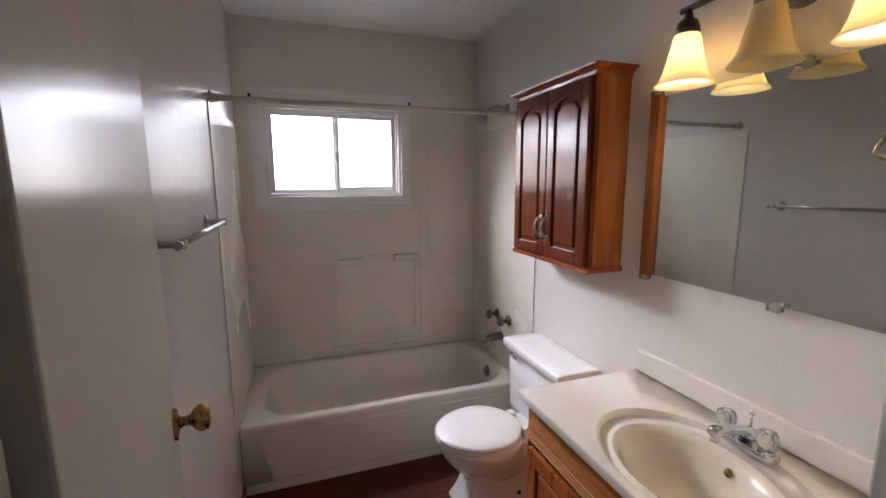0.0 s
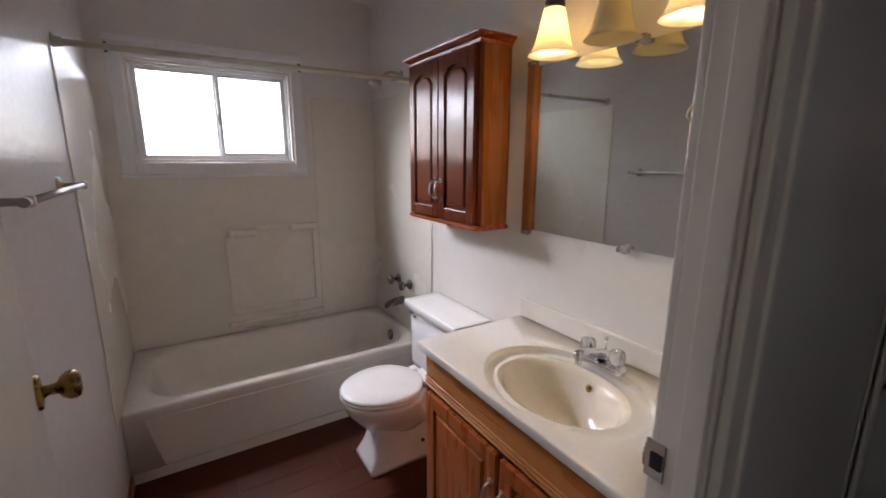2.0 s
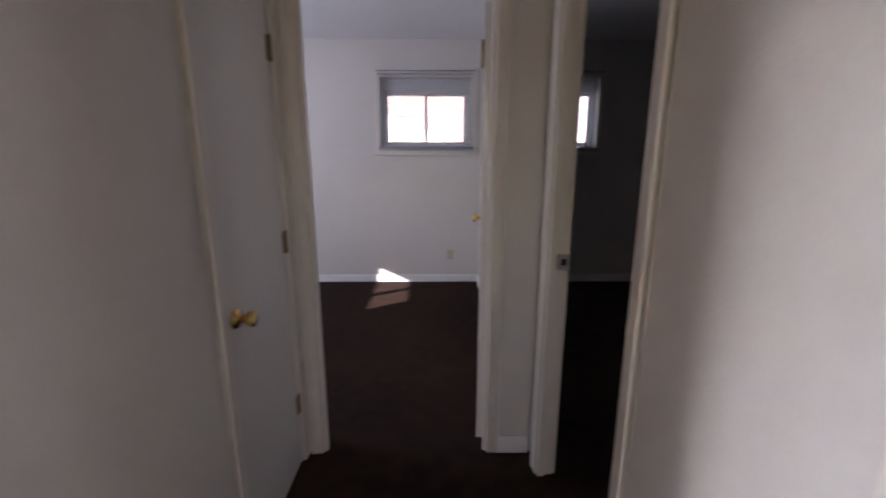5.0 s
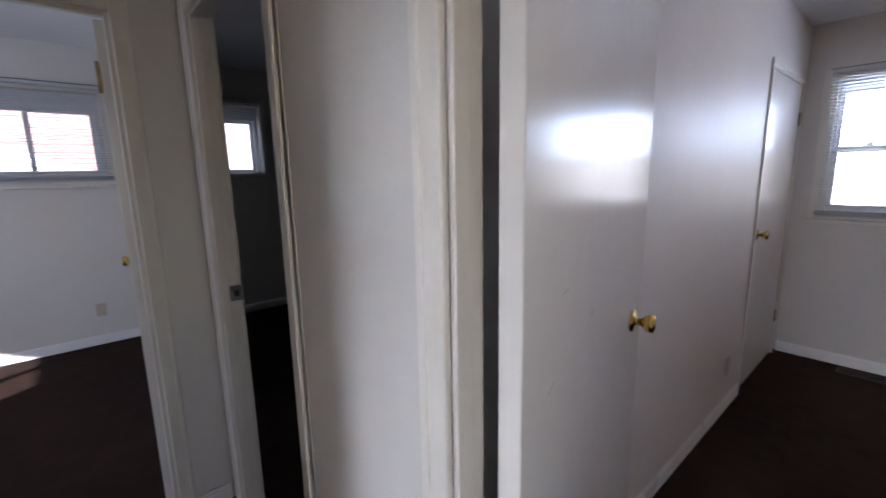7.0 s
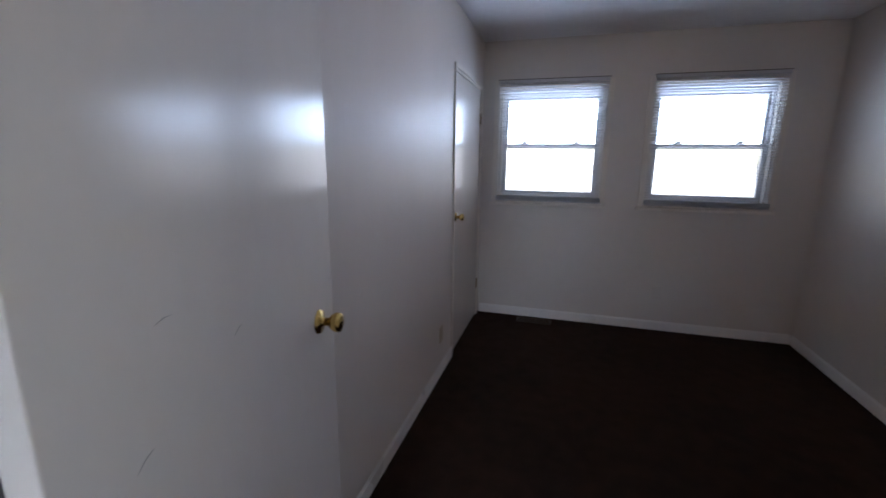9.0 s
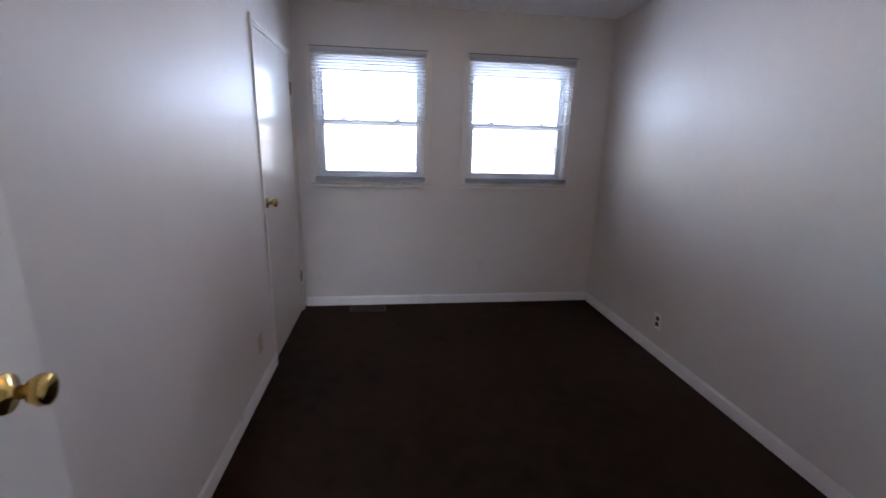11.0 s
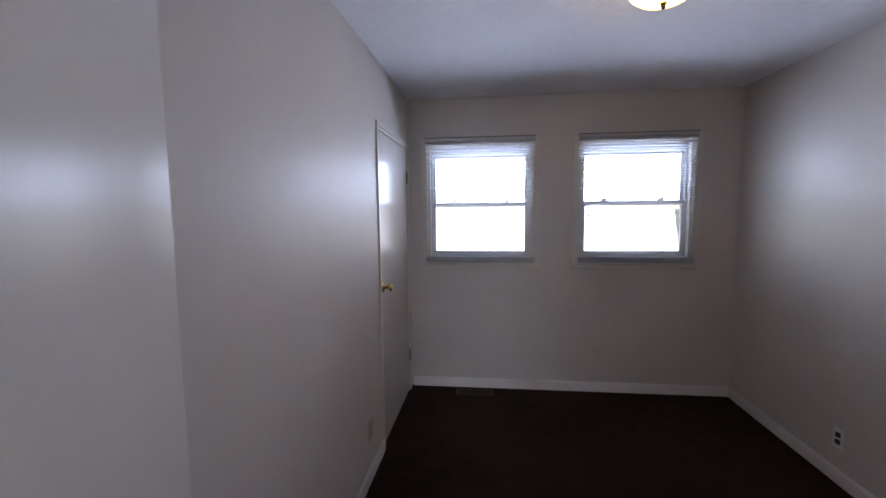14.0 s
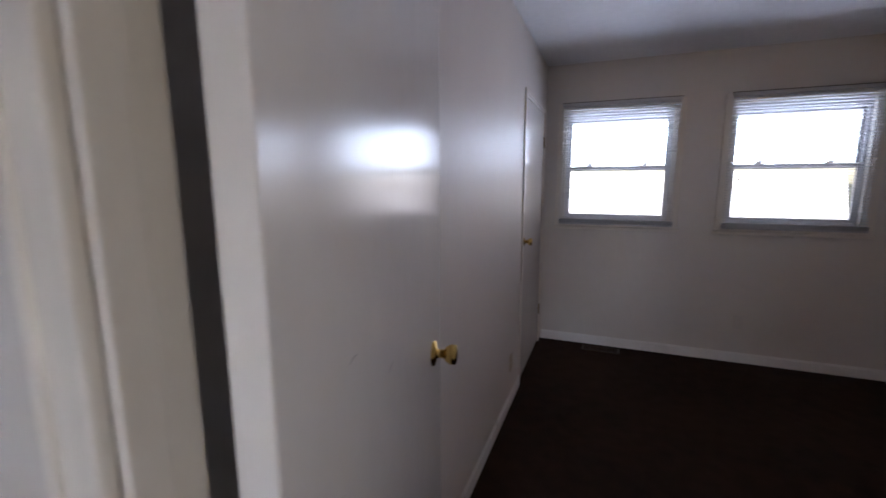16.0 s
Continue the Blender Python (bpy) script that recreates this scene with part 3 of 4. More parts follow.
def mini_blind(label, width, top, bottom, m, tilt=8.0, pitch=0.0215, cord_x=None):
    """A mini blind in the frame m: local x along the window, -y into the room, z up."""
    b = thing("mini_blind", label, "window blind", "mini blinds")
    b.matrix_world = m
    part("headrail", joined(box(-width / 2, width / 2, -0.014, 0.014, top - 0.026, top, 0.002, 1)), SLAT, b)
    # the shadow line above the headrail, put in as a dark strip
    part("rail_shadow", box(-width / 2 - 0.006, width / 2 + 0.006, -0.016, 0.016, top + 0.0005, top + 0.0055, 0.001, 1), DARK_NICKEL, b, "dark strip for the shadow line above the headrail")
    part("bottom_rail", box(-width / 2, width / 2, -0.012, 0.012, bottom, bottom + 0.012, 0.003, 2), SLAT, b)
    me = slat_mesh(width)
    z = top - 0.036
    rng = random.Random(5)
    while z > bottom + 0.05:
        s = new("slat", me)
        s.parent = b
        s.location = (0, 0, z)
        s.rotation_euler = (radians(tilt + rng.uniform(-2.5, 2.5)), radians(rng.uniform(-0.12, 0.12)), 0)
        z -= pitch
    for k in range(9):
        s = new("slat", me)
        s.parent, s.location = b, (0, 0, bottom + 0.0145 + 0.0035 * k)
    for u in (-0.36, 0.0, 0.36):
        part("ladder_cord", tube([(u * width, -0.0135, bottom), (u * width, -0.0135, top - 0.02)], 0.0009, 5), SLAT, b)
    if cord_x is not None:
        part("pull_cord", tube([(cord_x, -0.018, top - 0.02), (cord_x, -0.020, top - 0.62)], 0.0012, 5), SLAT, b)
        part("tassel", lathe([(0.0, 0.03), (0.004, 0.028), (0.006, 0.0), (0.0, 0.0)], 10, pose(cord_x, -0.020, top - 0.65)), DARK_NICKEL, b)
    return b


def casing_boards(parent, x0, x1, z0, z1, wide, thick, paint=TRIM):
    part("window_casing", box(x0, x0 + wide, -thick, 0, z0, z1, 0.003, 2), paint, parent)
    part("window_casing", box(x1 - wide, x1, -thick, 0, z0, z1, 0.003, 2), paint, parent)
    part("window_casing", box(x0 + wide + 0.0003, x1 - wide - 0.0003, -thick, 0, z1 - wide, z1, 0.003, 2), paint, parent)
    part("window_casing", box(x0 + wide + 0.0003, x1 - wide - 0.0003, -thick, 0, z0, z0 + wide, 0.003, 2), paint, parent)


def reveal(parent, x0, x1, z0, z1, deep):
    e = 0.012
    part("reveal", box(x0, x0 + e, 0.001, deep, z0, z1), TRIM, parent)
    part("reveal", box(x1 - e, x1, 0.001, deep, z0, z1), TRIM, parent)
    part("reveal", box(x0 + e, x1 - e, 0.001, deep, z1 - e, z1), TRIM, parent)
    part("reveal", box(x0 + e, x1 - e, 0.001, deep, z0, z0 + e), TRIM, parent)


def sash(parent, x0, x1, z0, z1, y0, y1, wide, mat, name="sash"):
    s = part(name, joined(box(x0, x0 + wide, y0, y1, z0, z1, 0.003, 1), box(x1 - wide, x1, y0, y1, z0, z1, 0.003, 1),
                          box(x0 + wide, x1 - wide, y0 + 0.001, y1 - 0.001, z0, z0 + wide, 0.003, 1), box(x0 + wide, x1 - wide, y0 + 0.001, y1 - 0.001, z1 - wide, z1, 0.003, 1)), mat, parent)
    p = part("pane", box(x0 + wide - 0.002, x1 - wide + 0.002, (y0 + y1) / 2 - 0.002, (y0 + y1) / 2 + 0.002, z0 + wide - 0.002, z1 - wide + 0.002), GLASS, s)
    p.visible_shadow = False
    return s


# bathroom slider window; local x runs along the wall, +y outwards
w = thing("window_bathroom", "white aluminium sliding window with wide white casing", "window", place=(0, 2.62, 0), kind="structure")
casing_boards(w, 0.078, 1.046, 1.358, 2.025, 0.065, 0.018, BASE_PAINT)
part("head_cap", box(0.072, 1.052, -0.03, 0, 2.0255, 2.060, 0.004, 2), BASE_PAINT, w)
part("sill_lip", box(0.072, 1.052, -0.026, 0, 1.338, 1.3575, 0.004, 2), BASE_PAINT, w)
reveal(w, 0.151, 0.979, 1.421, 1.959, 0.14)
part("frame", joined(box(0.163, 0.967, 0.045, 0.12, 1.433, 1.441, 0.002, 1), box(0.163, 0.967, 0.045, 0.12, 1.937, 1.947, 0.002, 1),
                     box(0.163, 0.172, 0.045, 0.12, 1.441, 1.937, 0.002, 1), box(0.959, 0.967, 0.045, 0.12, 1.441, 1.937, 0.002, 1),
                     box(0.585, 0.959, 0.078, 0.112, 1.441, 1.456, 0.002, 1)), ALU, w, "grey-white aluminium frame")
sash(w, 0.173, 0.590, 1.442, 1.936, 0.050, 0.075, 0.023, ALU)
sash(w, 0.555, 0.958, 1.457, 1.936, 0.080, 0.105, 0.023, ALU)
for x0 in (0.083, 1.033):
    part("bracket", joined(box(x0, x0 + 0.008, -0.034, -0.0182, 1.975, 2.012, 0.001, 1), box(x0 - 0.004, x0 + 0.012, -0.021, -0.0182, 1.968, 2.018, 0.001, 1)), BLACK, w, "dark blind bracket")
part("hook", tube(bezier((1.068, 0.0, 1.640), (1.068, -0.03, 1.640), (1.068, -0.035, 1.655), (1.068, -0.028, 1.668), 8), 0.004, 8), WHITE_PLASTIC, w, "small white hook")
part("latch", joined(box(0.566, 0.584, 0.038, 0.0502, 1.64, 1.70, 0.004, 2), box(0.560, 0.572, 0.030, 0.040, 1.655, 1.69, 0.003, 2)), NICKEL, w, "small metal sash latch")


def double_hung(name, x_mid, label):
    """A white double-hung window in the bedroom's outer wall, seen from inside looking along -y; local x to the viewer's right."""
    w = thing(name, label, "window", "bedroom windows", place=(x_mid, -4.82, 0), kind="structure")
    w.rotation_euler = (0, 0, math.pi)
    casing_boards(w, -0.4875, 0.4875, 1.075, 2.110, 0.055, 0.018)
    part("window_stool", box(-0.50, 0.50, -0.032, 0.0, 1.048, 1.0745, 0.005, 2), TRIM, w)
    reveal(w, -0.424, 0.424, 1.121, 2.059, 0.14)
    part("frame", joined(box(-0.412, -0.397, 0.05, 0.135, 1.133, 2.047, 0.002, 1), box(0.397, 0.412, 0.05, 0.135, 1.133, 2.047, 0.002, 1),
                         box(-0.397, 0.397, 0.05, 0.135, 1.989, 2.047, 0.002, 1), box(-0.397, 0.397, 0.05, 0.135, 1.133, 1.156, 0.002, 1)), VINYL_WHITE, w)
    sash(w, -0.396, 0.396, 1.157, 1.592, 0.055, 0.085, 0.022, VINYL_WHITE, "lower_sash")
    sash(w, -0.396, 0.396, 1.552, 1.988, 0.090, 0.120, 0.022, VINYL_WHITE, "upper_sash")
    for u in (-0.22, 0.22):
        part("sash_lock", joined(box(u - 0.025, u + 0.025, 0.058, 0.082, 1.5925, 1.604, 0.002, 1), box(u - 0.012, u + 0.020, 0.050, 0.066, 1.604, 1.616, 0.002, 1)), WHITE_PLASTIC, w)
    return w


for k, xm in enumerate((0.408, -0.828)):
    double_hung("window_bedroom_%d" % (k + 1), xm, "white double-hung window with painted casing and raised-slat blind")
    mini_blind("white aluminium mini blind, lowered with open slats", 0.895, 2.113, 1.092, Matrix.Translation((xm, -4.786, 0)) @ pose(0, 0, 0, 0, 0, 180), tilt=-5, cord_x=0.33 if k == 0 else -0.37)


def side_slider(name, y_mid, label):
    """A slider in the east wall; local x to the right as seen from inside, +y outwards."""
    w = thing(name, label, "window", place=(5.10, y_mid, 0), kind="structure")
    w.rotation_euler = (0, 0, -math.pi / 2)
    casing_boards(w, -0.535, 0.535, 1.42, 2.24, 0.06, 0.018)
    part("window_stool", box(-0.55, 0.55, -0.03, 0, 1.398, 1.4195, 0.005, 2), TRIM, w)
    reveal(w, -0.479, 0.479, 1.471, 2.189, 0.14)
    part("frame", joined(box(-0.467, -0.43, 0.05, 0.13, 1.483, 2.177, 0.002, 1), box(0.43, 0.467, 0.05, 0.13, 1.483, 2.177, 0.002, 1),
                         box(-0.43, 0.43, 0.05, 0.13, 2.04, 2.177, 0.002, 1), box(-0.43, 0.43, 0.05, 0.13, 1.483, 1.51, 0.002, 1)), VINYL_WHITE, w)
    sash(w, -0.429, 0.018, 1.511, 2.039, 0.055, 0.080, 0.03, VINYL_WHITE)
    sash(w, -0.018, 0.429, 1.511, 2.039, 0.085, 0.110, 0.03, VINYL_WHITE)
    mini_blind("white aluminium mini blind, lowered with open slats", 0.99, 2.235, 1.45, Matrix.Translation((5.066, y_mid, 0)) @ pose(0, 0, 0, 0, 0, -90), tilt=10)
    return w


side_slider("window_far_bedroom", -0.51, "white sliding window with mini blind")
side_slider("window_dark_room", -1.83, "white sliding window with mini blind")

# the far bedroom's second window, with its blind left a hand above the sill
# unseen; its frame and shade are sized to the sun patch on the floor
w = thing("window_far_bedroom_north", "white sliding window with a lowered solid blind", "window", place=(0, 2.62, 0), kind="structure")
casing_boards(w, 2.49, 3.81, 1.10, 2.16, 0.058, 0.018)
part("frame", joined(box(2.552, 2.60, 0.05, 0.12, 1.162, 2.098, 0.002, 1), box(3.51, 3.748, 0.05, 0.12, 1.162, 2.098, 0.002, 1), box(2.995, 3.045, 0.05, 0.12, 1.185, 2.05, 0.002, 1),
                     box(2.60, 3.51, 0.05, 0.12, 1.162, 1.185, 0.002, 1), box(2.60, 3.51, 0.05, 0.12, 2.05, 2.098, 0.002, 1)), VINYL_WHITE, w)
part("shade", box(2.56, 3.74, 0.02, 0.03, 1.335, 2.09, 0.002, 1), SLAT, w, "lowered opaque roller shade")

# ---- bathroom things ----
# tub surround: three fibreglass panels with a moulded soap shelf
sur = thing("tub_surround", "off-white fibreglass tub surround with moulded soap shelves", "tub surround")
part("back_panel", wall_bm("y", 2.6145, 2.6195, 0.005, 1.515, 0.345, 1.83, [(0.077, 1.063, 1.337, 1.84)]), SURROUND, sur)
part("side_panel", box(0.0003, 0.0048, 1.80, 2.6195, 0.345, 1.83, 0.0015, 2), SURROUND, sur)
part("side_panel", box(1.5152, 1.5197, 1.80, 2.6195, 0.345, 1.83, 0.0015, 2), SURROUND, sur)
part("corner_column", box(1.10, 1.165, 2.609, 2.616, 0.345, 1.826, 0.004, 3), SURROUND, sur)
part("soap_frame", joined(box(0.53, 1.09, 2.597, 2.616, 0.47, 0.505, 0.009, 4), box(0.53, 0.565, 2.606, 2.616, 0.50, 0.97, 0.005, 4), box(1.055, 1.09, 2.602, 2.616, 0.50, 1.0, 0.007, 4),
                          box(0.705, 0.92, 2.607, 2.616, 1.0, 1.03, 0.005, 4)), SURROUND, sur)
part("soap_shelf", box(0.545, 0.71, 2.575, 2.616, 0.97, 1.015, 0.016, 4), SURROUND, sur)
part("soap_shelf", box(0.91, 1.085, 2.57, 2.616, 0.985, 1.03, 0.016, 4), SURROUND, sur)
part("low_ledge", box(0.50, 1.12, 2.588, 2.616, 0.395, 0.425, 0.012, 4), SURROUND, sur)
part("caulk_line", tube([(0.02 + k * 0.092, 2.612, 0.356 + 0.002 * math.sin(k * 2.1)) for k in range(17)], 0.004, 6), CAULK, sur, "stained caulk bead")
part("caulk_stain", tube([(0.60, 2.607, 0.374), (0.66, 2.605, 0.376), (0.72, 2.607, 0.373)], [0.002, 0.006, 0.002], 6), CAULK, sur, "brown stain in the caulk")


def rounded_rect(cx, cy, hx, hy, r, z, n=8):
    pts = []
    for k, (sx, sy) in enumerate(((1, 1), (-1, 1), (-1, -1), (1, -1))):
        for j in range(n):
            a = math.pi / 2 * (k + j / (n - 1))
            pts.append((cx + sx * (hx - r) + r * math.cos(a), cy + sy * (hy - r) + r * math.sin(a), z))
    return pts


tub = thing("bathtub", "white enamelled alcove bathtub with panelled apron", "bathtub")
R = rounded_rect
tub_rings = [R(0.76, 2.252, 0.757, 0.362, 0.006, 0.02), R(0.76, 2.252, 0.757, 0.362, 0.006, 0.325), R(0.76, 2.252, 0.757, 0.362, 0.008, 0.340), R(0.76, 2.252, 0.754, 0.358, 0.008, 0.352),
             R(0.76, 2.252, 0.750, 0.350, 0.02, 0.355), R(0.778, 2.252, 0.702, 0.316, 0.18, 0.354), R(0.778, 2.252, 0.686, 0.300, 0.19, 0.348), R(0.778, 2.252, 0.672, 0.286, 0.19, 0.330),
             R(0.79, 2.252, 0.625, 0.250, 0.17, 0.16), R(0.795, 2.252, 0.585, 0.220, 0.15, 0.085), R(0.80, 2.252, 0.52, 0.170, 0.12, 0.065), R(0.80, 2.252, 0.2, 0.05, 0.04, 0.062)]
part("shell", loft(tub_rings), TUB, tub)
part("apron_panel", prism([(0.135, 0.055), (1.385, 0.055), (1.44, 0.30), (0.08, 0.30)], 0.0022, pose(0, 1.8905, 0, 90), 0.002), TUB, tub, "raised trapezoid apron panel")
part("apron_skirt", box(0.013, 1.507, 1.887, 1.8899, 0.0, 0.05, 0.0012, 2), TUB, tub)
part("overflow_plate", lathe([(0.0, 0.012), (0.018, 0.012), (0.032, 0.008), (0.036, 0.0)], 28, pose(1.437, 2.215, 0.285, 0, -80, 0)), TUB_METAL, tub, "round metal overflow plate")

faucet = thing("tub_faucet", "chrome tub spout with two handles on surround", "tub faucet")
part("spout", loft([[(1.5085 - d, 2.16 + r * math.cos(a), 0.535 - s + r * 0.9 * math.sin(a)) for a in (2 * math.pi * j / 16 for j in range(16))]
                    for d, r, s in ((0.0, 0.030, 0.0), (0.03, 0.028, 0.0), (0.08, 0.026, 0.004), (0.11, 0.024, 0.012), (0.128, 0.018, 0.022), (0.132, 0.010, 0.026))]), TUB_METAL, faucet)
for yy in (2.225, 2.065):
    h = part("handle", lathe([(0.0, 0.072), (0.022, 0.072), (0.030, 0.066), (0.031, 0.050), (0.026, 0.044), (0.012, 0.042), (0.012, 0.018)], 10, pose(1.5085, yy, 0.665, 0, -90, 0)), TUB_METAL, faucet)
    part("escutcheon", lathe([(0.012, 0.018), (0.026, 0.012), (0.034, 0.0)], 24, pose(1.5085, yy, 0.665, 0, -90, 0)), TUB_METAL, h)

shower = thing("wall_shower", "brushed metal shower arm and head", "shower")
part("arm", tube(bezier((1.519, 2.16, 1.93), (1.45, 2.16, 1.95), (1.42, 2.16, 1.94), (1.385, 2.16, 1.90)), 0.010, 10), NICKEL, shower)
part("flange", lathe([(0.0, 0.012), (0.014, 0.012), (0.03, 0.002), (0.03, 0.0)], 20, pose(1.5195, 2.16, 1.93, 0, -90, 0)), NICKEL, shower)
part("head", lathe([(0.0, 0.0), (0.036, 0.0), (0.038, 0.012), (0.020, 0.045), (0.012, 0.06), (0.0, 0.06)], 20, pose(1.345, 2.16, 1.853, 0, 38, 0)), NICKEL, shower)

rod = thing("shower_rod", "cream painted shower curtain rod over the tub", "shower rod")
part("rod", tube([(0.001, 1.87, 1.855), (0.76, 1.87, 1.853), (1.519, 1.87, 1.855)], 0.0125, 14), ROD, rod)
for xx, ry in ((0.0005, 90), (1.5195, -90)):
    part("flange", lathe([(0.0125, 0.03), (0.017, 0.028), (0.019, 0.006), (0.030, 0.003), (0.030, 0.0)], 20, pose(xx, 1.87, 1.855, 0, ry, 0)), ROD if xx < 1 else NICKEL, rod)

# towel ring on the wall inside the doorway
ring = thing("towel_ring", "cream and brass towel ring on the wall inside the doorway", "towel ring")
part("post", lathe([(0.0, 0.10), (0.010, 0.10), (0.012, 0.09), (0.009, 0.07), (0.009, 0.02), (0.014, 0.010), (0.026, 0.007), (0.028, 0.0)], 20, pose(1.42, 0.0705, 1.705, -90, 0, 0)), OLD_BRASS, ring)
part("ring", tube(bezier((1.42, 0.166, 1.705), (1.42, 0.25, 1.69), (1.42, 0.40, 1.575), (1.42, 0.368, 1.55), 14) + bezier((1.42, 0.368, 1.55), (1.42, 0.33, 1.525), (1.42, 0.20, 1.525), (1.42, 0.16, 1.545), 10)[1:]
                  + bezier((1.42, 0.16, 1.545), (1.42, 0.13, 1.57), (1.42, 0.15, 1.66), (1.42, 0.162, 1.70), 8)[1:], 0.0045, 10), RING, ring)

# towel bar on the west wall
bar = thing("towel_bar", "brushed nickel towel bar on the bathroom wall", "towel bar")
for yy in (1.56, 0.95):
    part("post", lathe([(0.0, 0.072), (0.011, 0.072), (0.013, 0.064), (0.009, 0.05), (0.009, 0.02), (0.014, 0.010), (0.026, 0.007), (0.028, 0.0)], 20, pose(0.0005, yy, 1.362, 0, 90, 0)), NICKEL, bar)
part("rail", tube([(0.062, 0.92, 1.362), (0.062, 1.59, 1.362)], 0.0085, 12), NICKEL, bar)
for yy in (0.912, 1.582):
    part("finial", tube([(0.062, yy, 1.362), (0.062, yy + 0.018, 1.362)], 0.0105, 12), NICKEL, bar)

# toilet beside the vanity
toilet = thing("toilet", "white porcelain toilet with closed lid", "toilet", place=(0, 0, 0))
TY = 1.475


def oval(cx, rx_front, rx_back, ry, z, n=36):
    pts = []
    for k in range(n):
        a = 2 * math.pi * k / n
        c, s = math.cos(a), math.sin(a)
        pts.append((cx + c * (rx_back if c > 0 else rx_front), TY + s * ry * (1 - 0.10 * max(c, 0) ** 2), z))
    return pts


part("bowl", loft([oval(1.16, 0.165, 0.21, 0.070, 0.13), oval(1.15, 0.178, 0.23, 0.088, 0.18), oval(1.125, 0.205, 0.20, 0.125, 0.2355), oval(1.100, 0.222, 0.18, 0.160, 0.2921), oval(1.085, 0.225, 0.175, 0.178, 0.3344),
                   oval(1.085, 0.226, 0.175, 0.180, 0.3533), oval(1.085, 0.215, 0.165, 0.170, 0.3620)]), PORCELAIN, toilet)
part("pedestal", loft([R(1.165, TY, 0.225, 0.108, 0.02, 0.0), R(1.165, TY, 0.225, 0.108, 0.02, 0.022), R(1.167, TY, 0.220, 0.102, 0.02, 0.034), R(1.175, TY, 0.205, 0.088, 0.03, 0.09),
                       R(1.185, TY, 0.192, 0.080, 0.035, 0.16), R(1.185, TY, 0.195, 0.085, 0.04, 0.22), R(1.19, TY, 0.20, 0.10, 0.05, 0.28)]), PORCELAIN, toilet)
for yy in (TY - 0.087, TY + 0.087):
    part("bolt_hole", lathe([(0.0, 0.006), (0.009, 0.006), (0.011, 0.0)], 14, pose(1.22, yy, 0.085, 90 if yy < TY else -90)), BLACK, toilet, "dark bolt cap")
part("seat_shelf", box(1.20, 1.40, TY - 0.115, TY + 0.115, 0.27, 0.361, 0.02, 3), PORCELAIN, toilet)
part("seat", loft([oval(1.075, 0.220, 0.170, 0.178, 0.3640), oval(1.075, 0.226, 0.174, 0.184, 0.3690), oval(1.075, 0.226, 0.174, 0.184, 0.3780), oval(1.075, 0.220, 0.170, 0.178, 0.3820)]), SEAT, toilet)
part("lid", loft([oval(1.075, 0.217, 0.170, 0.176, 0.3825), oval(1.075, 0.225, 0.176, 0.183, 0.3870), oval(1.075, 0.225, 0.176, 0.183, 0.3940), oval(1.075, 0.214, 0.168, 0.173, 0.4010),
                  oval(1.075, 0.12, 0.1, 0.1, 0.4045), oval(1.075, 0.02, 0.02, 0.02, 0.4050)]), SEAT, toilet)
for yy in (TY - 0.07, TY + 0.07):
    part("seat_hinge", box(1.235, 1.275, yy - 0.022, yy + 0.022, 0.362, 0.398, 0.008, 3), SEAT, toilet)
tank = part("tank", loft([[(x + (0.008 if k else 0), y, z) for x, y, _ in R(1.405, TY, 0.095 - inset, 0.235 - inset, 0.03, 0)] for k, (z, inset) in
                          enumerate(((0.345, 0.012), (0.365, 0.004), (0.52, 0.002), (0.665, 0.0)))]), PORCELAIN, toilet)
part("tank_lid", loft([R(1.405, TY, 0.106, 0.247, 0.014, 0.665), R(1.405, TY, 0.111, 0.252, 0.014, 0.669), R(1.405, TY, 0.111, 0.252, 0.014, 0.702), R(1.405, TY, 0.108, 0.249, 0.014, 0.708), R(1.405, TY, 0.102, 0.243, 0.014, 0.710), R(1.405, TY, 0.05, 0.19, 0.014, 0.711)]), PORCELAIN, toilet)
part("flush_lever", joined(lathe([(0.0, 0.014), (0.010, 0.014), (0.013, 0.0)], 14, pose(1.318, TY + 0.185, 0.648, 0, -90, 0)),
                           tube([(1.303, TY + 0.185, 0.648), (1.300, TY + 0.15, 0.645), (1.302, TY + 0.115, 0.638)], [0.006, 0.006, 0.008], 8)), CHROME, tank, "chrome flush lever")
part("supply_valve", joined(tube([(1.519, TY + 0.2, 0.17), (1.46, TY + 0.2, 0.17), (1.44, TY + 0.2, 0.22), (1.43, TY + 0.19, 0.37)], 0.006, 8),
                            lathe([(0.0, 0.02), (0.016, 0.02), (0.016, 0.0), (0.0, 0.0)], 12, pose(1.45, TY + 0.2, 0.17, 0, -90, 0))), CHROME, toilet)

# wall cabinet over the toilet
CY0, CY1, CX, CZ0, CZ1 = 1.162, 1.732, 1.362, 1.165, 1.900
cab = thing("wall_cabinet", "red cherry wall cabinet with two arched raised-panel doors", "cabinet")
part("body", box(CX + 0.02, 1.5195, CY0, CY1, CZ0 + 0.005, CZ1, 0.002, 1), SIDE_WOOD, cab)
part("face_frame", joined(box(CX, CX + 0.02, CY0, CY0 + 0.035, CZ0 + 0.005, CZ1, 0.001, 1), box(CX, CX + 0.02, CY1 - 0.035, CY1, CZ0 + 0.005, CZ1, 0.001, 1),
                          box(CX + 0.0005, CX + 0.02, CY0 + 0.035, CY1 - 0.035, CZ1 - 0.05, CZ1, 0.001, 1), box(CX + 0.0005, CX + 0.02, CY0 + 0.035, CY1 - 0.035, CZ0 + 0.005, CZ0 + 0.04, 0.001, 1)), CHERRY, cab)


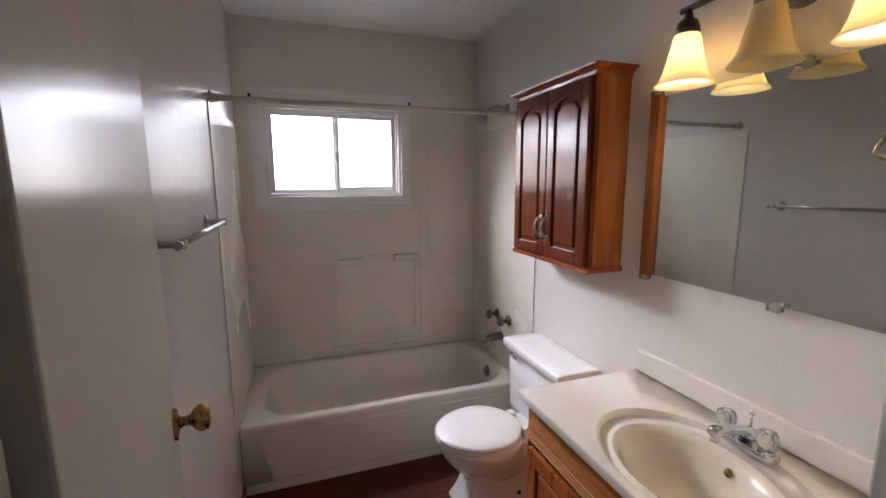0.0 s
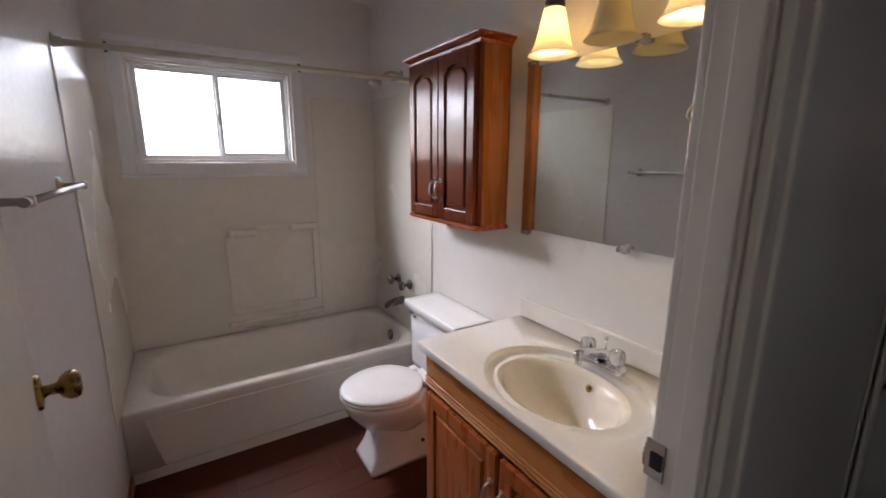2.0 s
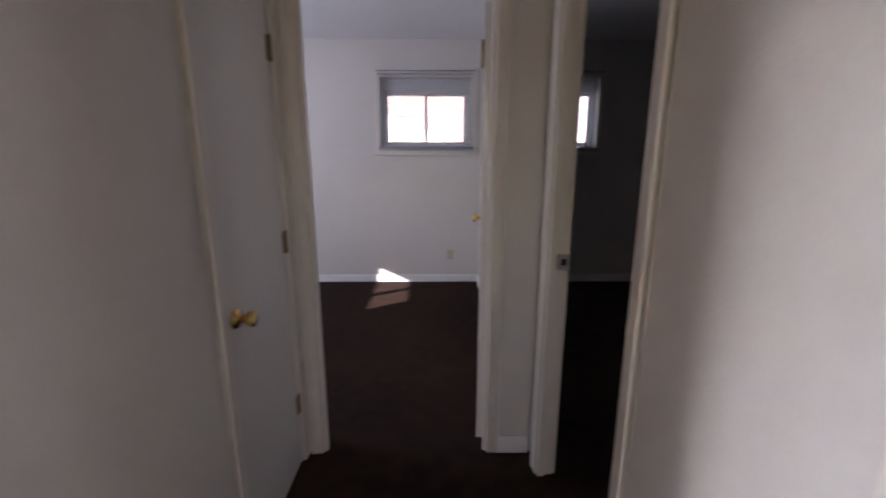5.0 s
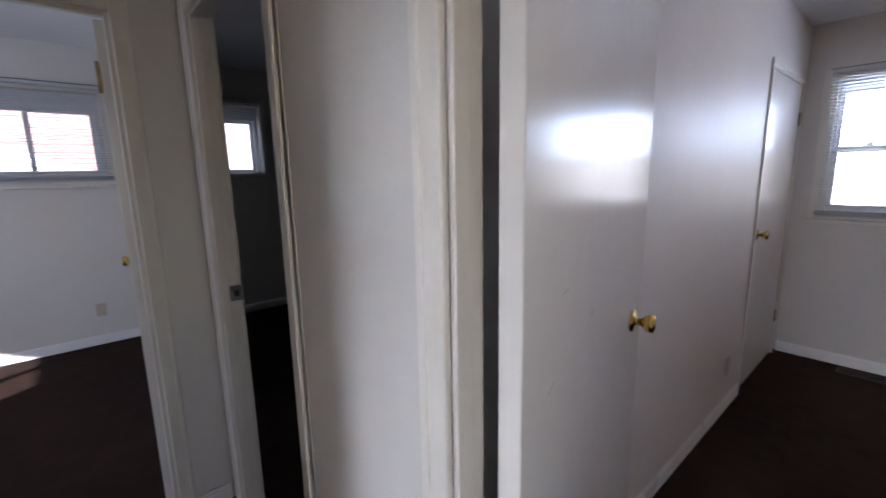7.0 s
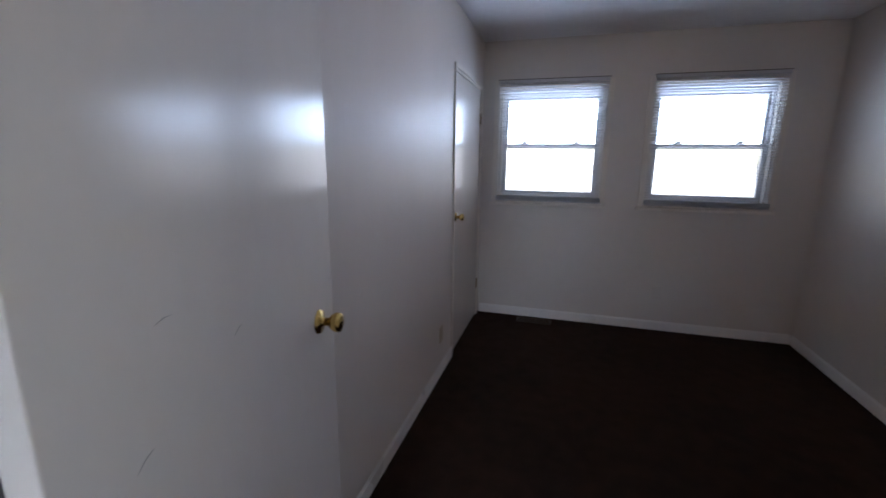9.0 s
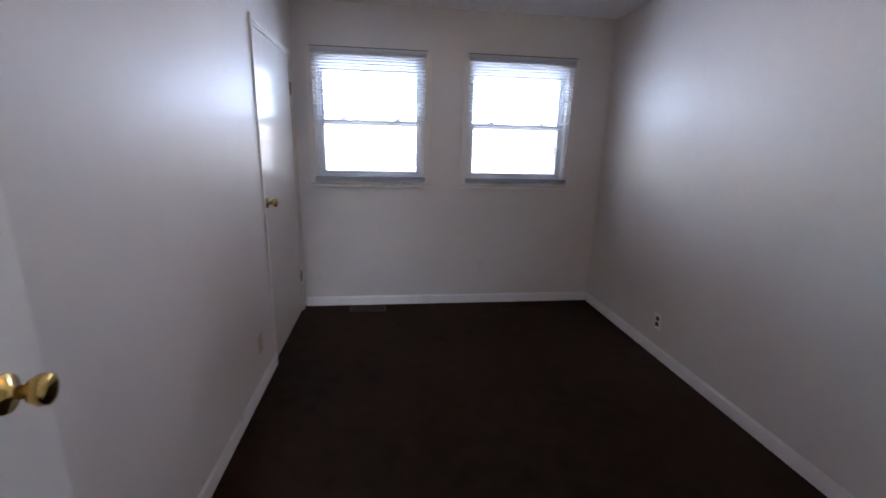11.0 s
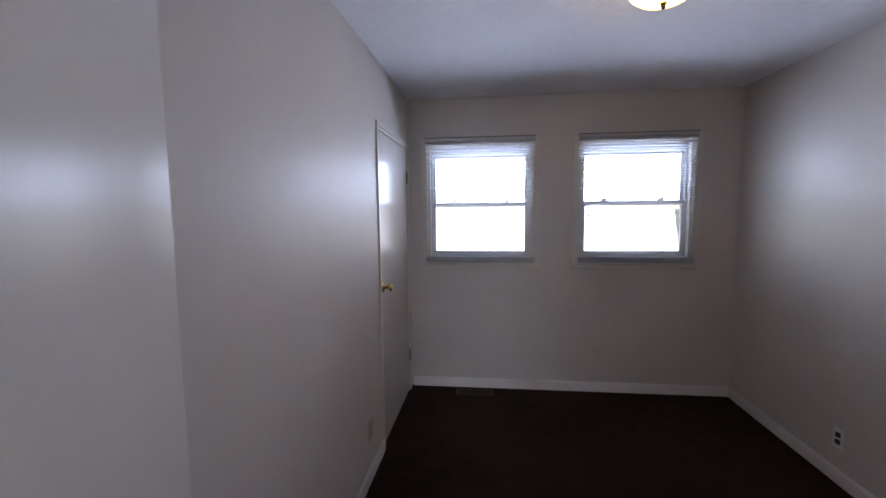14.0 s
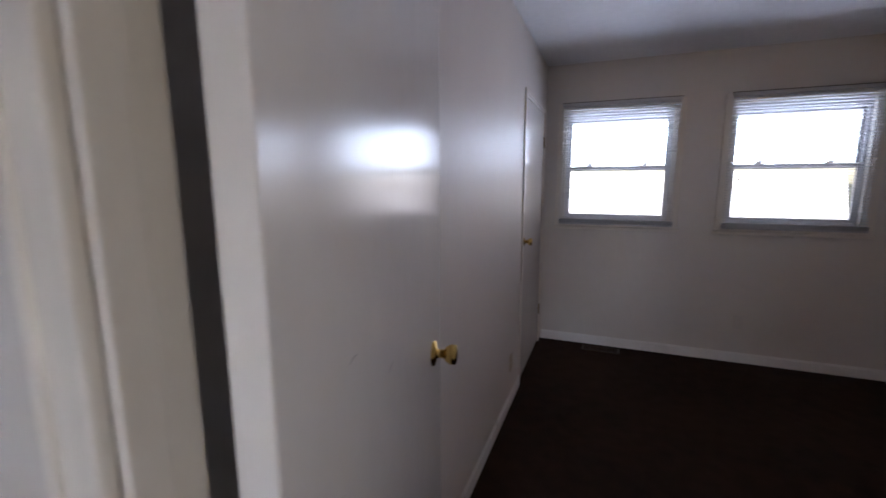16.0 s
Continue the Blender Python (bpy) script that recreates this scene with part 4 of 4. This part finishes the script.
def crown_ring(grow, z):
    return [(CX - grow, CY0 - grow, z), (1.5192, CY0 - grow, z), (1.5192, CY1 + grow, z), (CX - grow, CY1 + grow, z)]


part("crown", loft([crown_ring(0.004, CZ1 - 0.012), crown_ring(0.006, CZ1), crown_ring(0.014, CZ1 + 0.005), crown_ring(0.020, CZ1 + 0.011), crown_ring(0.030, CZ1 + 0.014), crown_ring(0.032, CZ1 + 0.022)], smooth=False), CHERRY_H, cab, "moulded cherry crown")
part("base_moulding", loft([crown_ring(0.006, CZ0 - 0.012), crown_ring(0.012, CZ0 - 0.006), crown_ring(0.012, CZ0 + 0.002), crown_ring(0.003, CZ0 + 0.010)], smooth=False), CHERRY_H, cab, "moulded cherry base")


def arch(y0, y1, z0, z1, rise, n=14):
    """A panel outline whose head is a cathedral arch."""
    pts = [(y0, z0), (y1, z0), (y1, z1 - rise)]
    for k in range(1, n):
        u = k / n
        s = math.sin(math.pi * u)
        pts.append((y1 + (y0 - y1) * u, z1 - rise + rise * (s ** 0.55 if 0.12 < u < 0.88 else s * 0.8)))
    pts.append((y0, z1 - rise))
    return pts


def panel_door(parent, x_face, y0, y1, z0, z1, rise, wood, handle_y, handle_z, handle_len=0.085, flat=False):
    """A raised-panel door standing on the plane x = x_face and facing -x."""
    rail = 0.05
    d = part("door", joined(box(x_face - 0.018, x_face, y0, y0 + rail, z0, z1, 0.003, 2), box(x_face - 0.018, x_face, y1 - rail, y1, z0, z1, 0.003, 2),
                            box(x_face - 0.018, x_face, y0 + rail, y1 - rail, z0, z0 + rail, 0.003, 2)), wood, parent)
    head = [(y0 + rail, z1)] + [(y0 + rail, z1 - rail - rise)] + arch(y0 + rail, y1 - rail, z0 + rail, z1 - rail, rise)[::-1][1:-2] + [(y1 - rail, z1 - rail - rise), (y1 - rail, z1)]
    m = Matrix(((0, 0, -1, x_face - 0.0002), (1, 0, 0, 0), (0, 1, 0, 0), (0, 0, 0, 1)))
    part("head_rail", prism(head, 0.0175, m), wood, d)
    part("field", prism(arch(y0 + rail - 0.004, y1 - rail + 0.004, z0 + rail - 0.004, z1 - rail + 0.004, rise), 0.006, m), wood, d)
    part("raised_panel", prism(arch(y0 + rail + 0.014, y1 - rail - 0.014, z0 + rail + 0.014, z1 - rail - 0.014, rise), 0.016, m, 0.008), wood, d)
    hx = x_face - 0.018
    part("handle", joined(tube(bezier((hx, handle_y, handle_z - handle_len / 2), (hx - 0.04, handle_y, handle_z - handle_len / 2 + 0.005), (hx - 0.04, handle_y, handle_z + handle_len / 2 - 0.005), (hx, handle_y, handle_z + handle_len / 2)), 0.005, 8),
                          lathe([(0.0, 0.004), (0.010, 0.003), (0.011, 0.0)], 12, pose(hx, handle_y, handle_z - handle_len / 2, 0, -90, 0)),
                          lathe([(0.0, 0.004), (0.010, 0.003), (0.011, 0.0)], 12, pose(hx, handle_y, handle_z + handle_len / 2, 0, -90, 0))), NICKEL, d, "polished metal bow handle")
    return d


CYM = (CY0 + CY1) / 2
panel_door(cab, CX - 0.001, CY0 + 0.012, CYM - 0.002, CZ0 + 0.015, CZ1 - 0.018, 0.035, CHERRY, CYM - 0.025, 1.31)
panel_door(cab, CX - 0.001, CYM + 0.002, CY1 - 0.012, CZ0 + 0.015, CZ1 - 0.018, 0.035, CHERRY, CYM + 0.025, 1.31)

# mirror over the vanity
mir = thing("wall_mirror", "frameless wall mirror with oak side strip and plastic clips", "mirror")
part("glass", box(1.514, 1.5192, 0.15, 1.003, 1.172, 1.788, 0.001, 1), MIRROR, mir)
part("side_strip", box(1.496, 1.5192, 1.0035, 1.042, 1.165, 1.795, 0.002, 2), SIDE_WOOD, mir, "oak strip along the mirror's edge")
for yy, zz in ((1.022, 1.163), (1.022, 1.797), (0.575, 1.170), (0.575, 1.790)):
    part("clip", joined(box(1.490, 1.5192, yy - 0.016, yy + 0.016, zz - 0.010, zz + 0.010, 0.003, 2), box(1.508, 1.5125, yy - 0.010, yy + 0.010, zz - 0.016, zz + 0.016, 0.002, 1)), ACRYLIC, mir, "clear plastic mirror clip")

# vanity light with bell shades
van = thing("vanity_light", "dark nickel vanity light with cream bell glass shades", "wall lamp")
part("back_plate", lathe([(0.0, 0.026), (0.045, 0.024), (0.060, 0.012), (0.064, 0.0)], 32, pose(1.5195, 0.60, 1.985, 0, -90, 0)), DARK_NICKEL, van)
part("stem", tube([(1.50, 0.60, 1.985), (1.40, 0.60, 1.985)], 0.009, 10), DARK_NICKEL, van)
part("bar", tube([(1.40, 0.35, 1.985), (1.40, 0.60, 1.990), (1.40, 0.85, 1.985)], 0.009, 12), DARK_NICKEL, van)
BELL = [(0.024, 0.145), (0.030, 0.142), (0.036, 0.125), (0.041, 0.100), (0.048, 0.070), (0.056, 0.040), (0.066, 0.015), (0.078, 0.0), (0.074, 0.001), (0.062, 0.017), (0.052, 0.042), (0.044, 0.072), (0.037, 0.101), (0.032, 0.124), (0.022, 0.140)]
for yy, lit in ((0.825, True), (0.60, False), (0.375, True)):
    s = part("shade", lathe(BELL, 36, pose(1.40, yy, 1.778)), SHADE_LIT if lit else SHADE_OFF, van, "lit cream glass bell shade" if lit else "unlit cream glass bell shade")
    part("socket", lathe([(0.0, 0.062), (0.010, 0.060), (0.013, 0.045), (0.026, 0.035), (0.032, 0.015), (0.033, 0.0), (0.0, 0.0)], 24, pose(1.40, yy, 1.915)), DARK_NICKEL, van)
    part("bulb", lathe([(0.0, 0.0), (0.014, 0.003), (0.023, 0.016), (0.025, 0.030), (0.020, 0.048), (0.013, 0.066), (0.013, 0.085), (0.0, 0.085)], 20, pose(1.40, yy, 1.815)), BULB if lit else WHITE_PLASTIC, s)
# vanity cabinet and its moulded top
vc = thing("vanity_cabinet", "orange oak vanity cabinet with raised-panel doors", "cabinet")
VX = 1.035
part("body", joined(box(VX + 0.02, 1.5192, 1.002, 1.018, 0.0, 0.768, 0.001, 1), box(VX + 0.02, 1.5192, 0.09, 0.107, 0.0, 0.768, 0.001, 1), box(VX + 0.05, VX + 0.065, 0.15, 1.002, 0.0, 0.10), box(VX + 0.02, 1.5192, 0.15, 1.002, 0.10, 0.115)), OAK, vc)
part("top_rail", box(VX, VX + 0.02, 0.09, 1.018, 0.628, 0.768, 0.002, 1), OAK_H, vc)
part("rail_moulding", joined(*[box(VX - 0.004 - 0.002 * k, VX + 0.001, 0.09, 1.020, 0.655 - 0.012 * k, 0.663 - 0.012 * k, 0.002, 1) for k in range(3)]), OAK_H, vc)
part("face_frame", joined(box(VX, VX + 0.02, 0.975, 1.018, 0.10, 0.6278, 0.002, 1), box(VX, VX + 0.02, 0.09, 0.17, 0.10, 0.6278, 0.002, 1), box(VX + 0.0004, VX + 0.02, 0.17, 0.975, 0.10, 0.145, 0.002, 1), box(VX, VX + 0.02, 0.555, 0.595, 0.145, 0.6278, 0.002, 1)), CHERRY, vc)
panel_door(vc, VX - 0.001, 0.585, 0.985, 0.125, 0.618, 0.0, DOOR_OAK, 0.603, 0.475, 0.085)
panel_door(vc, VX - 0.001, 0.165, 0.565, 0.125, 0.618, 0.0, DOOR_OAK, 0.547, 0.475, 0.085)


def ellipse(cx, cy, rx, ry, z, n=64):
    return [(cx + rx * math.cos(2 * math.pi * k / n), cy + ry * math.sin(2 * math.pi * k / n), z) for k in range(n)]


def square_ring(x0, x1, y0, y1, z, cx, cy, n=64):
    """A rectangle sampled by the same directions as ellipse()."""
    pts = []
    for k in range(n):
        c, s = math.cos(2 * math.pi * k / n), math.sin(2 * math.pi * k / n)
        t = min(((x1 - cx) / c if c > 1e-9 else (x0 - cx) / c if c < -1e-9 else 1e9), ((y1 - cy) / s if s > 1e-9 else (y0 - cy) / s if s < -1e-9 else 1e9))
        pts.append((cx + t * c, cy + t * s, z))
    for x, y in ((x0, y0), (x0, y1), (x1, y0), (x1, y1)):
        k = round(math.atan2(y - cy, x - cx) / (2 * math.pi) * n) % n
        pts[k] = (x, y, z)
    return pts


BX, BY = 1.232, 0.548
TX0, TX1, TY0, TY1 = 1.005, 1.5192, 0.0885, 1.037
top = thing("countertop", "cream cultured-marble vanity top with moulded oval basin", "countertop", "")
part("slab", loft([square_ring(TX0 + 0.004, TX1, TY0, TY1 - 0.004, 0.769, BX, BY), square_ring(TX0 + 0.0005, TX1, TY0, TY1 - 0.0005, 0.7715, BX, BY), square_ring(TX0, TX1, TY0, TY1, 0.773, BX, BY),
                   square_ring(TX0, TX1, TY0, TY1, 0.795, BX, BY), square_ring(TX0 + 0.0015, TX1, TY0, TY1 - 0.0015, 0.7988, BX, BY), square_ring(TX0 + 0.005, TX1, TY0, TY1 - 0.005, 0.8004, BX, BY),
                   square_ring(TX0 + 0.008, TX1, TY0, TY1 - 0.008, 0.8005, BX, BY), ellipse(BX, BY, 0.208, 0.276, 0.8005), ellipse(BX, BY, 0.205, 0.272, 0.8005), ellipse(BX, BY, 0.203, 0.270, 0.7995), ellipse(BX, BY, 0.199, 0.265, 0.783),
                   ellipse(BX, BY, 0.196, 0.262, 0.7815), ellipse(BX - 0.004, BY, 0.178, 0.236, 0.7815), ellipse(BX - 0.008, BY, 0.168, 0.222, 0.7845), ellipse(BX - 0.01, BY, 0.160, 0.212, 0.787)], close=False), MARBLE, top)
part("basin", loft([ellipse(BX - 0.01, BY, 0.160, 0.212, 0.787), ellipse(BX - 0.012, BY, 0.150, 0.202, 0.784), ellipse(BX - 0.014, BY, 0.138, 0.190, 0.770), ellipse(BX - 0.015, BY, 0.122, 0.172, 0.730),
                    ellipse(BX - 0.014, BY - 0.005, 0.098, 0.142, 0.685), ellipse(BX - 0.010, BY - 0.015, 0.066, 0.098, 0.658), ellipse(BX - 0.005, BY - 0.02, 0.022, 0.022, 0.650)], close=False), BASIN, top)
part("drain", lathe([(0.0, -0.004), (0.012, -0.002), (0.018, 0.002), (0.024, 0.003), (0.025, 0.0)], 24, pose(BX - 0.005, BY - 0.02, 0.650)), DARK_NICKEL, top, "dark metal drain")
part("overflow", lathe([(0.0, 0.003), (0.010, 0.003), (0.012, 0.0)], 16, pose(BX + 0.112, BY - 0.01, 0.752, 0, -72, 0)), OLD_BRASS, top, "small oval overflow hole")
part("backsplash", box(1.499, 1.5192, 0.0885, 1.030, 0.8007, 0.882, 0.006, 3), MARBLE, top)

fx = thing("basin_faucet", "chrome two-handle basin faucet with acrylic knobs", "faucet", place=(1.425, 0.56, 0.8007))
part("base_plate", loft([R(0, 0, 0.030, 0.085, 0.028, 0.0), R(0, 0, 0.030, 0.085, 0.028, 0.010), R(0, 0, 0.024, 0.079, 0.023, 0.018)]), CHROME, fx)
part("spout", loft([[(x, w2 * math.cos(a), z + h2 * math.sin(a)) for a in (2 * math.pi * j / 16 for j in range(16))]
                    for x, z, w2, h2 in ((0.022, 0.030, 0.020, 0.020), (0.0, 0.036, 0.022, 0.022), (-0.035, 0.050, 0.019, 0.016), (-0.08, 0.064, 0.017, 0.013), (-0.112, 0.066, 0.017, 0.013), (-0.125, 0.060, 0.014, 0.010))]), CHROME, fx)
part("aerator", tube([(-0.112, 0, 0.058), (-0.112, 0, 0.036)], 0.011, 14), CHROME, fx)
part("lift_rod", joined(tube([(0.018, 0, 0.04), (0.018, 0, 0.085)], 0.003, 8), lathe([(0.0, 0.012), (0.006, 0.010), (0.007, 0.004), (0.004, 0.0)], 12, pose(0.018, 0, 0.083))), CHROME, fx)


def fluted_knob(yy):
    """A tall acrylic knob with eight rounded flutes."""
    def ring(r, z, deep):
        return [((r - deep * (0.5 + 0.5 * math.cos(8 * a))) * math.cos(a), yy + (r - deep * (0.5 + 0.5 * math.cos(8 * a))) * math.sin(a), z) for a in (2 * math.pi * j / 48 for j in range(48))]
    return loft([ring(0.015, 0.022, 0), ring(0.021, 0.026, 0.002), ring(0.0245, 0.034, 0.004), ring(0.0255, 0.052, 0.0045), ring(0.0245, 0.064, 0.004), ring(0.020, 0.070, 0.002), ring(0.010, 0.0715, 0)])


for yy in (-0.055, 0.055):
    hh = part("handle", fluted_knob(yy), ACRYLIC, fx, "clear faceted acrylic knob")
    part("collar", lathe([(0.018, 0.0218), (0.020, 0.016)], 20, pose(0, yy, 0)), CHROME, hh)
    part("cap", lathe([(0.0, 0.0745), (0.009, 0.074), (0.010, 0.0716)], 16, pose(0, yy, 0)), CHROME, hh)
solid("wall_scratch", tube([(1.5195, 0.335, 0.955), (1.5192, 0.333, 0.972), (1.5195, 0.332, 0.985)], [0.001, 0.002, 0.001], 6), SCUFF, "short grey scratch on the painted wall", "scratch")


# ---- electrical plates, register, ceiling lamp ----
def outlet(m, mat, label, dark=True):
    o = thing("wall_outlet", label, "outlet", "wall outlets")
    o.matrix_world = m
    part("plate", box(-0.035, 0.035, -0.006, 0.0, -0.057, 0.057, 0.003, 2), mat, o)
    for z in (-0.02, 0.02):
        rec = part("receptacle", box(-0.017, 0.017, -0.008, -0.005, z - 0.014, z + 0.014, 0.004, 2), BLACK if dark else mat, o)
    return o


outlet(pose(-1.6025, -3.74, 0.25, 0, 0, 90), WHITE_PLASTIC, "white wall plate with two dark receptacles")
outlet(pose(-0.57, -4.8195, 0.335, 0, 0, 180), PAINTED_PLATE, "duplex outlet painted over in wall colour", False)
outlet(pose(0.9995, -3.53, 0.285, 0, 0, -90), ALMOND, "almond duplex outlet beside the closet door", False)
outlet(pose(5.0995, -0.775, 0.315, 0, 0, -90), ALMOND, "almond duplex outlet in the far bedroom", False)

reg = thing("floor_register", "dark brown metal floor register in the carpet", "floor vent", place=(0.45, -4.70, 0.0))
part("rim", joined(box(-0.155, 0.155, -0.06, -0.048, 0, 0.006, 0.001, 1), box(-0.155, 0.155, 0.048, 0.06, 0, 0.006, 0.001, 1), box(-0.155, -0.143, -0.048, 0.048, 0, 0.006, 0.001, 1), box(0.143, 0.155, -0.048, 0.048, 0, 0.006, 0.001, 1)), REGISTER, reg)
fin = mesh_from("fin", box(-0.002, 0.002, -0.048, 0.048, 0, 0.004), REGISTER)
for k in range(21):
    f = new("fin", fin)
    f.parent, f.location = reg, (-0.135 + k * 0.0135, 0, 0)

lamp = thing("ceiling_lamp", "lit cream glass dome ceiling lamp with bronze rim", "ceiling lamp", place=(-0.338, -3.05, 0))
part("pan", lathe([(0.0, 2.4398), (0.150, 2.4398), (0.158, 2.425), (0.155, 2.400), (0.140, 2.394), (0.0, 2.394)], 40), BRONZE, lamp)
part("dome", lathe([(0.138, 2.398), (0.134, 2.375), (0.118, 2.345), (0.088, 2.322), (0.045, 2.309), (0.0, 2.306)], 40), DOME, lamp, "lit cream glass dome")
part("finial", lathe([(0.0, 2.284), (0.006, 2.286), (0.010, 2.294), (0.006, 2.300), (0.012, 2.303), (0.014, 2.3075), (0.0, 2.3075)], 16), BRONZE, lamp)

# ---- outdoors ----
structure("ground", box(-300, 300, -300, 300, -0.6, -0.5), GRASS, "dull winter lawn around the house", "ground")
house = thing("neighbour_house", "pink brick neighbouring house with grey gable roof", "house", place=(13.0, -3.5, -0.5))
part("wall", box(0, 8, -8, 9, 0, 5.6), BRICK, house)
part("roof", joined(prism([(-8.6, -0.2), (0.5, 3.0), (0.5, 3.2), (-8.7, 0.0)], 8.6, Matrix(((0, 0, 1, -0.3), (1, 0, 0, 0), (0, 1, 0, 5.6), (0, 0, 0, 1)))),
                    prism([(0.5, 3.0), (9.6, -0.2), (9.7, 0.0), (0.5, 3.2)], 8.6, Matrix(((0, 0, 1, -0.3), (1, 0, 0, 0), (0, 1, 0, 5.6), (0, 0, 0, 1))))), ROOF, house)
part("gable", prism([(-8, 0), (9, 0), (0.5, 2.98)], 7.9, Matrix(((0, 0, 1, 0.05), (1, 0, 0, 0), (0, 1, 0, 5.6), (0, 0, 0, 1)))), BRICK, house)
course = mesh_from("brick_course", box(-0.012, 0.02, -8, 9, 0, 0.165, 0.004, 1), BRICK)
for k in range(30):
    c = new("siding_board", course)
    c.parent, c.location = house, (0, 0, 0.05 + k * 0.18)
# white shape before the house, standing in for the sunlit part of its wall
shed = thing("sunlit_wall_shape", "white sloped shape for the sunlit part of the neighbour's wall", "shed", place=(12.4, 0, -0.5))
part("wall", prism([(-1.9, 0), (5, 0), (5, 4.6), (-1.9, 1.75)], 0.4, Matrix(((0, 0, 1, 0), (1, 0, 0, 0), (0, 1, 0, 0), (0, 0, 0, 1)))), SUNLIT_WHITE, shed)
part("roof", prism([(-2.1, 1.67), (5.1, 4.64), (5.1, 4.72), (-2.1, 1.75)], 0.55, Matrix(((0, 0, 1, -0.08), (1, 0, 0, 0), (0, 1, 0, 0.005), (0, 0, 0, 1)))), SUNLIT_WHITE, shed)

# unseen bare-limbed leafy tree, added to keep direct sun out of the bathroom
tree = thing("sun_screen_tree", "tall unseen leafy tree added to screen the bathroom from the sun", "tree", place=(-6.75, 13.9, -0.5))
rng = random.Random(11)
part("trunk", tube([(0, 0, 0), (0.05, 0.03, 2.2), (-0.03, 0.06, 4.4), (0.03, 0.0, 6.2), (0.0, 0.0, 8.6)], [0.22, 0.19, 0.15, 0.11, 0.03], 10), BARK, tree)
limbs, leaves = [], bmesh.new()
for k in range(16):
    a, z0 = k * 2.4, 5.6 + 0.14 * k
    tip = Vector((math.cos(a) * rng.uniform(0.7, 1.25), math.sin(a) * rng.uniform(0.7, 1.25), z0 + rng.uniform(0.5, 1.0)))
    limbs.append(tube(bezier((0, 0, z0), (tip.x * 0.4, tip.y * 0.4, z0 + 0.2), (tip.x * 0.7, tip.y * 0.7, tip.z - 0.2), tip, 6), [0.035, 0.03, 0.026, 0.02, 0.016, 0.012, 0.006], 6))
    for j in range(260):
        u = rng.uniform(0.25, 1.05)
        c = Vector((tip.x * u, tip.y * u, z0 + (tip.z - z0) * u)) + Vector((rng.gauss(0, 0.22), rng.gauss(0, 0.22), rng.gauss(0, 0.22)))
        e = Euler((rng.uniform(0, 6.3), rng.uniform(0, 6.3), rng.uniform(0, 6.3))).to_matrix()
        q = [leaves.verts.new(c + e @ Vector(v)) for v in ((-0.12, 0, 0), (0, -0.06, 0.01), (0.12, 0, 0), (0, 0.06, 0.01))]
        leaves.faces.new(q)
part("limbs", joined(*limbs), BARK, tree)
tagged(part("crown", leaves, LEAF, tree), "crown of small dull green leaves", kind="stuff")
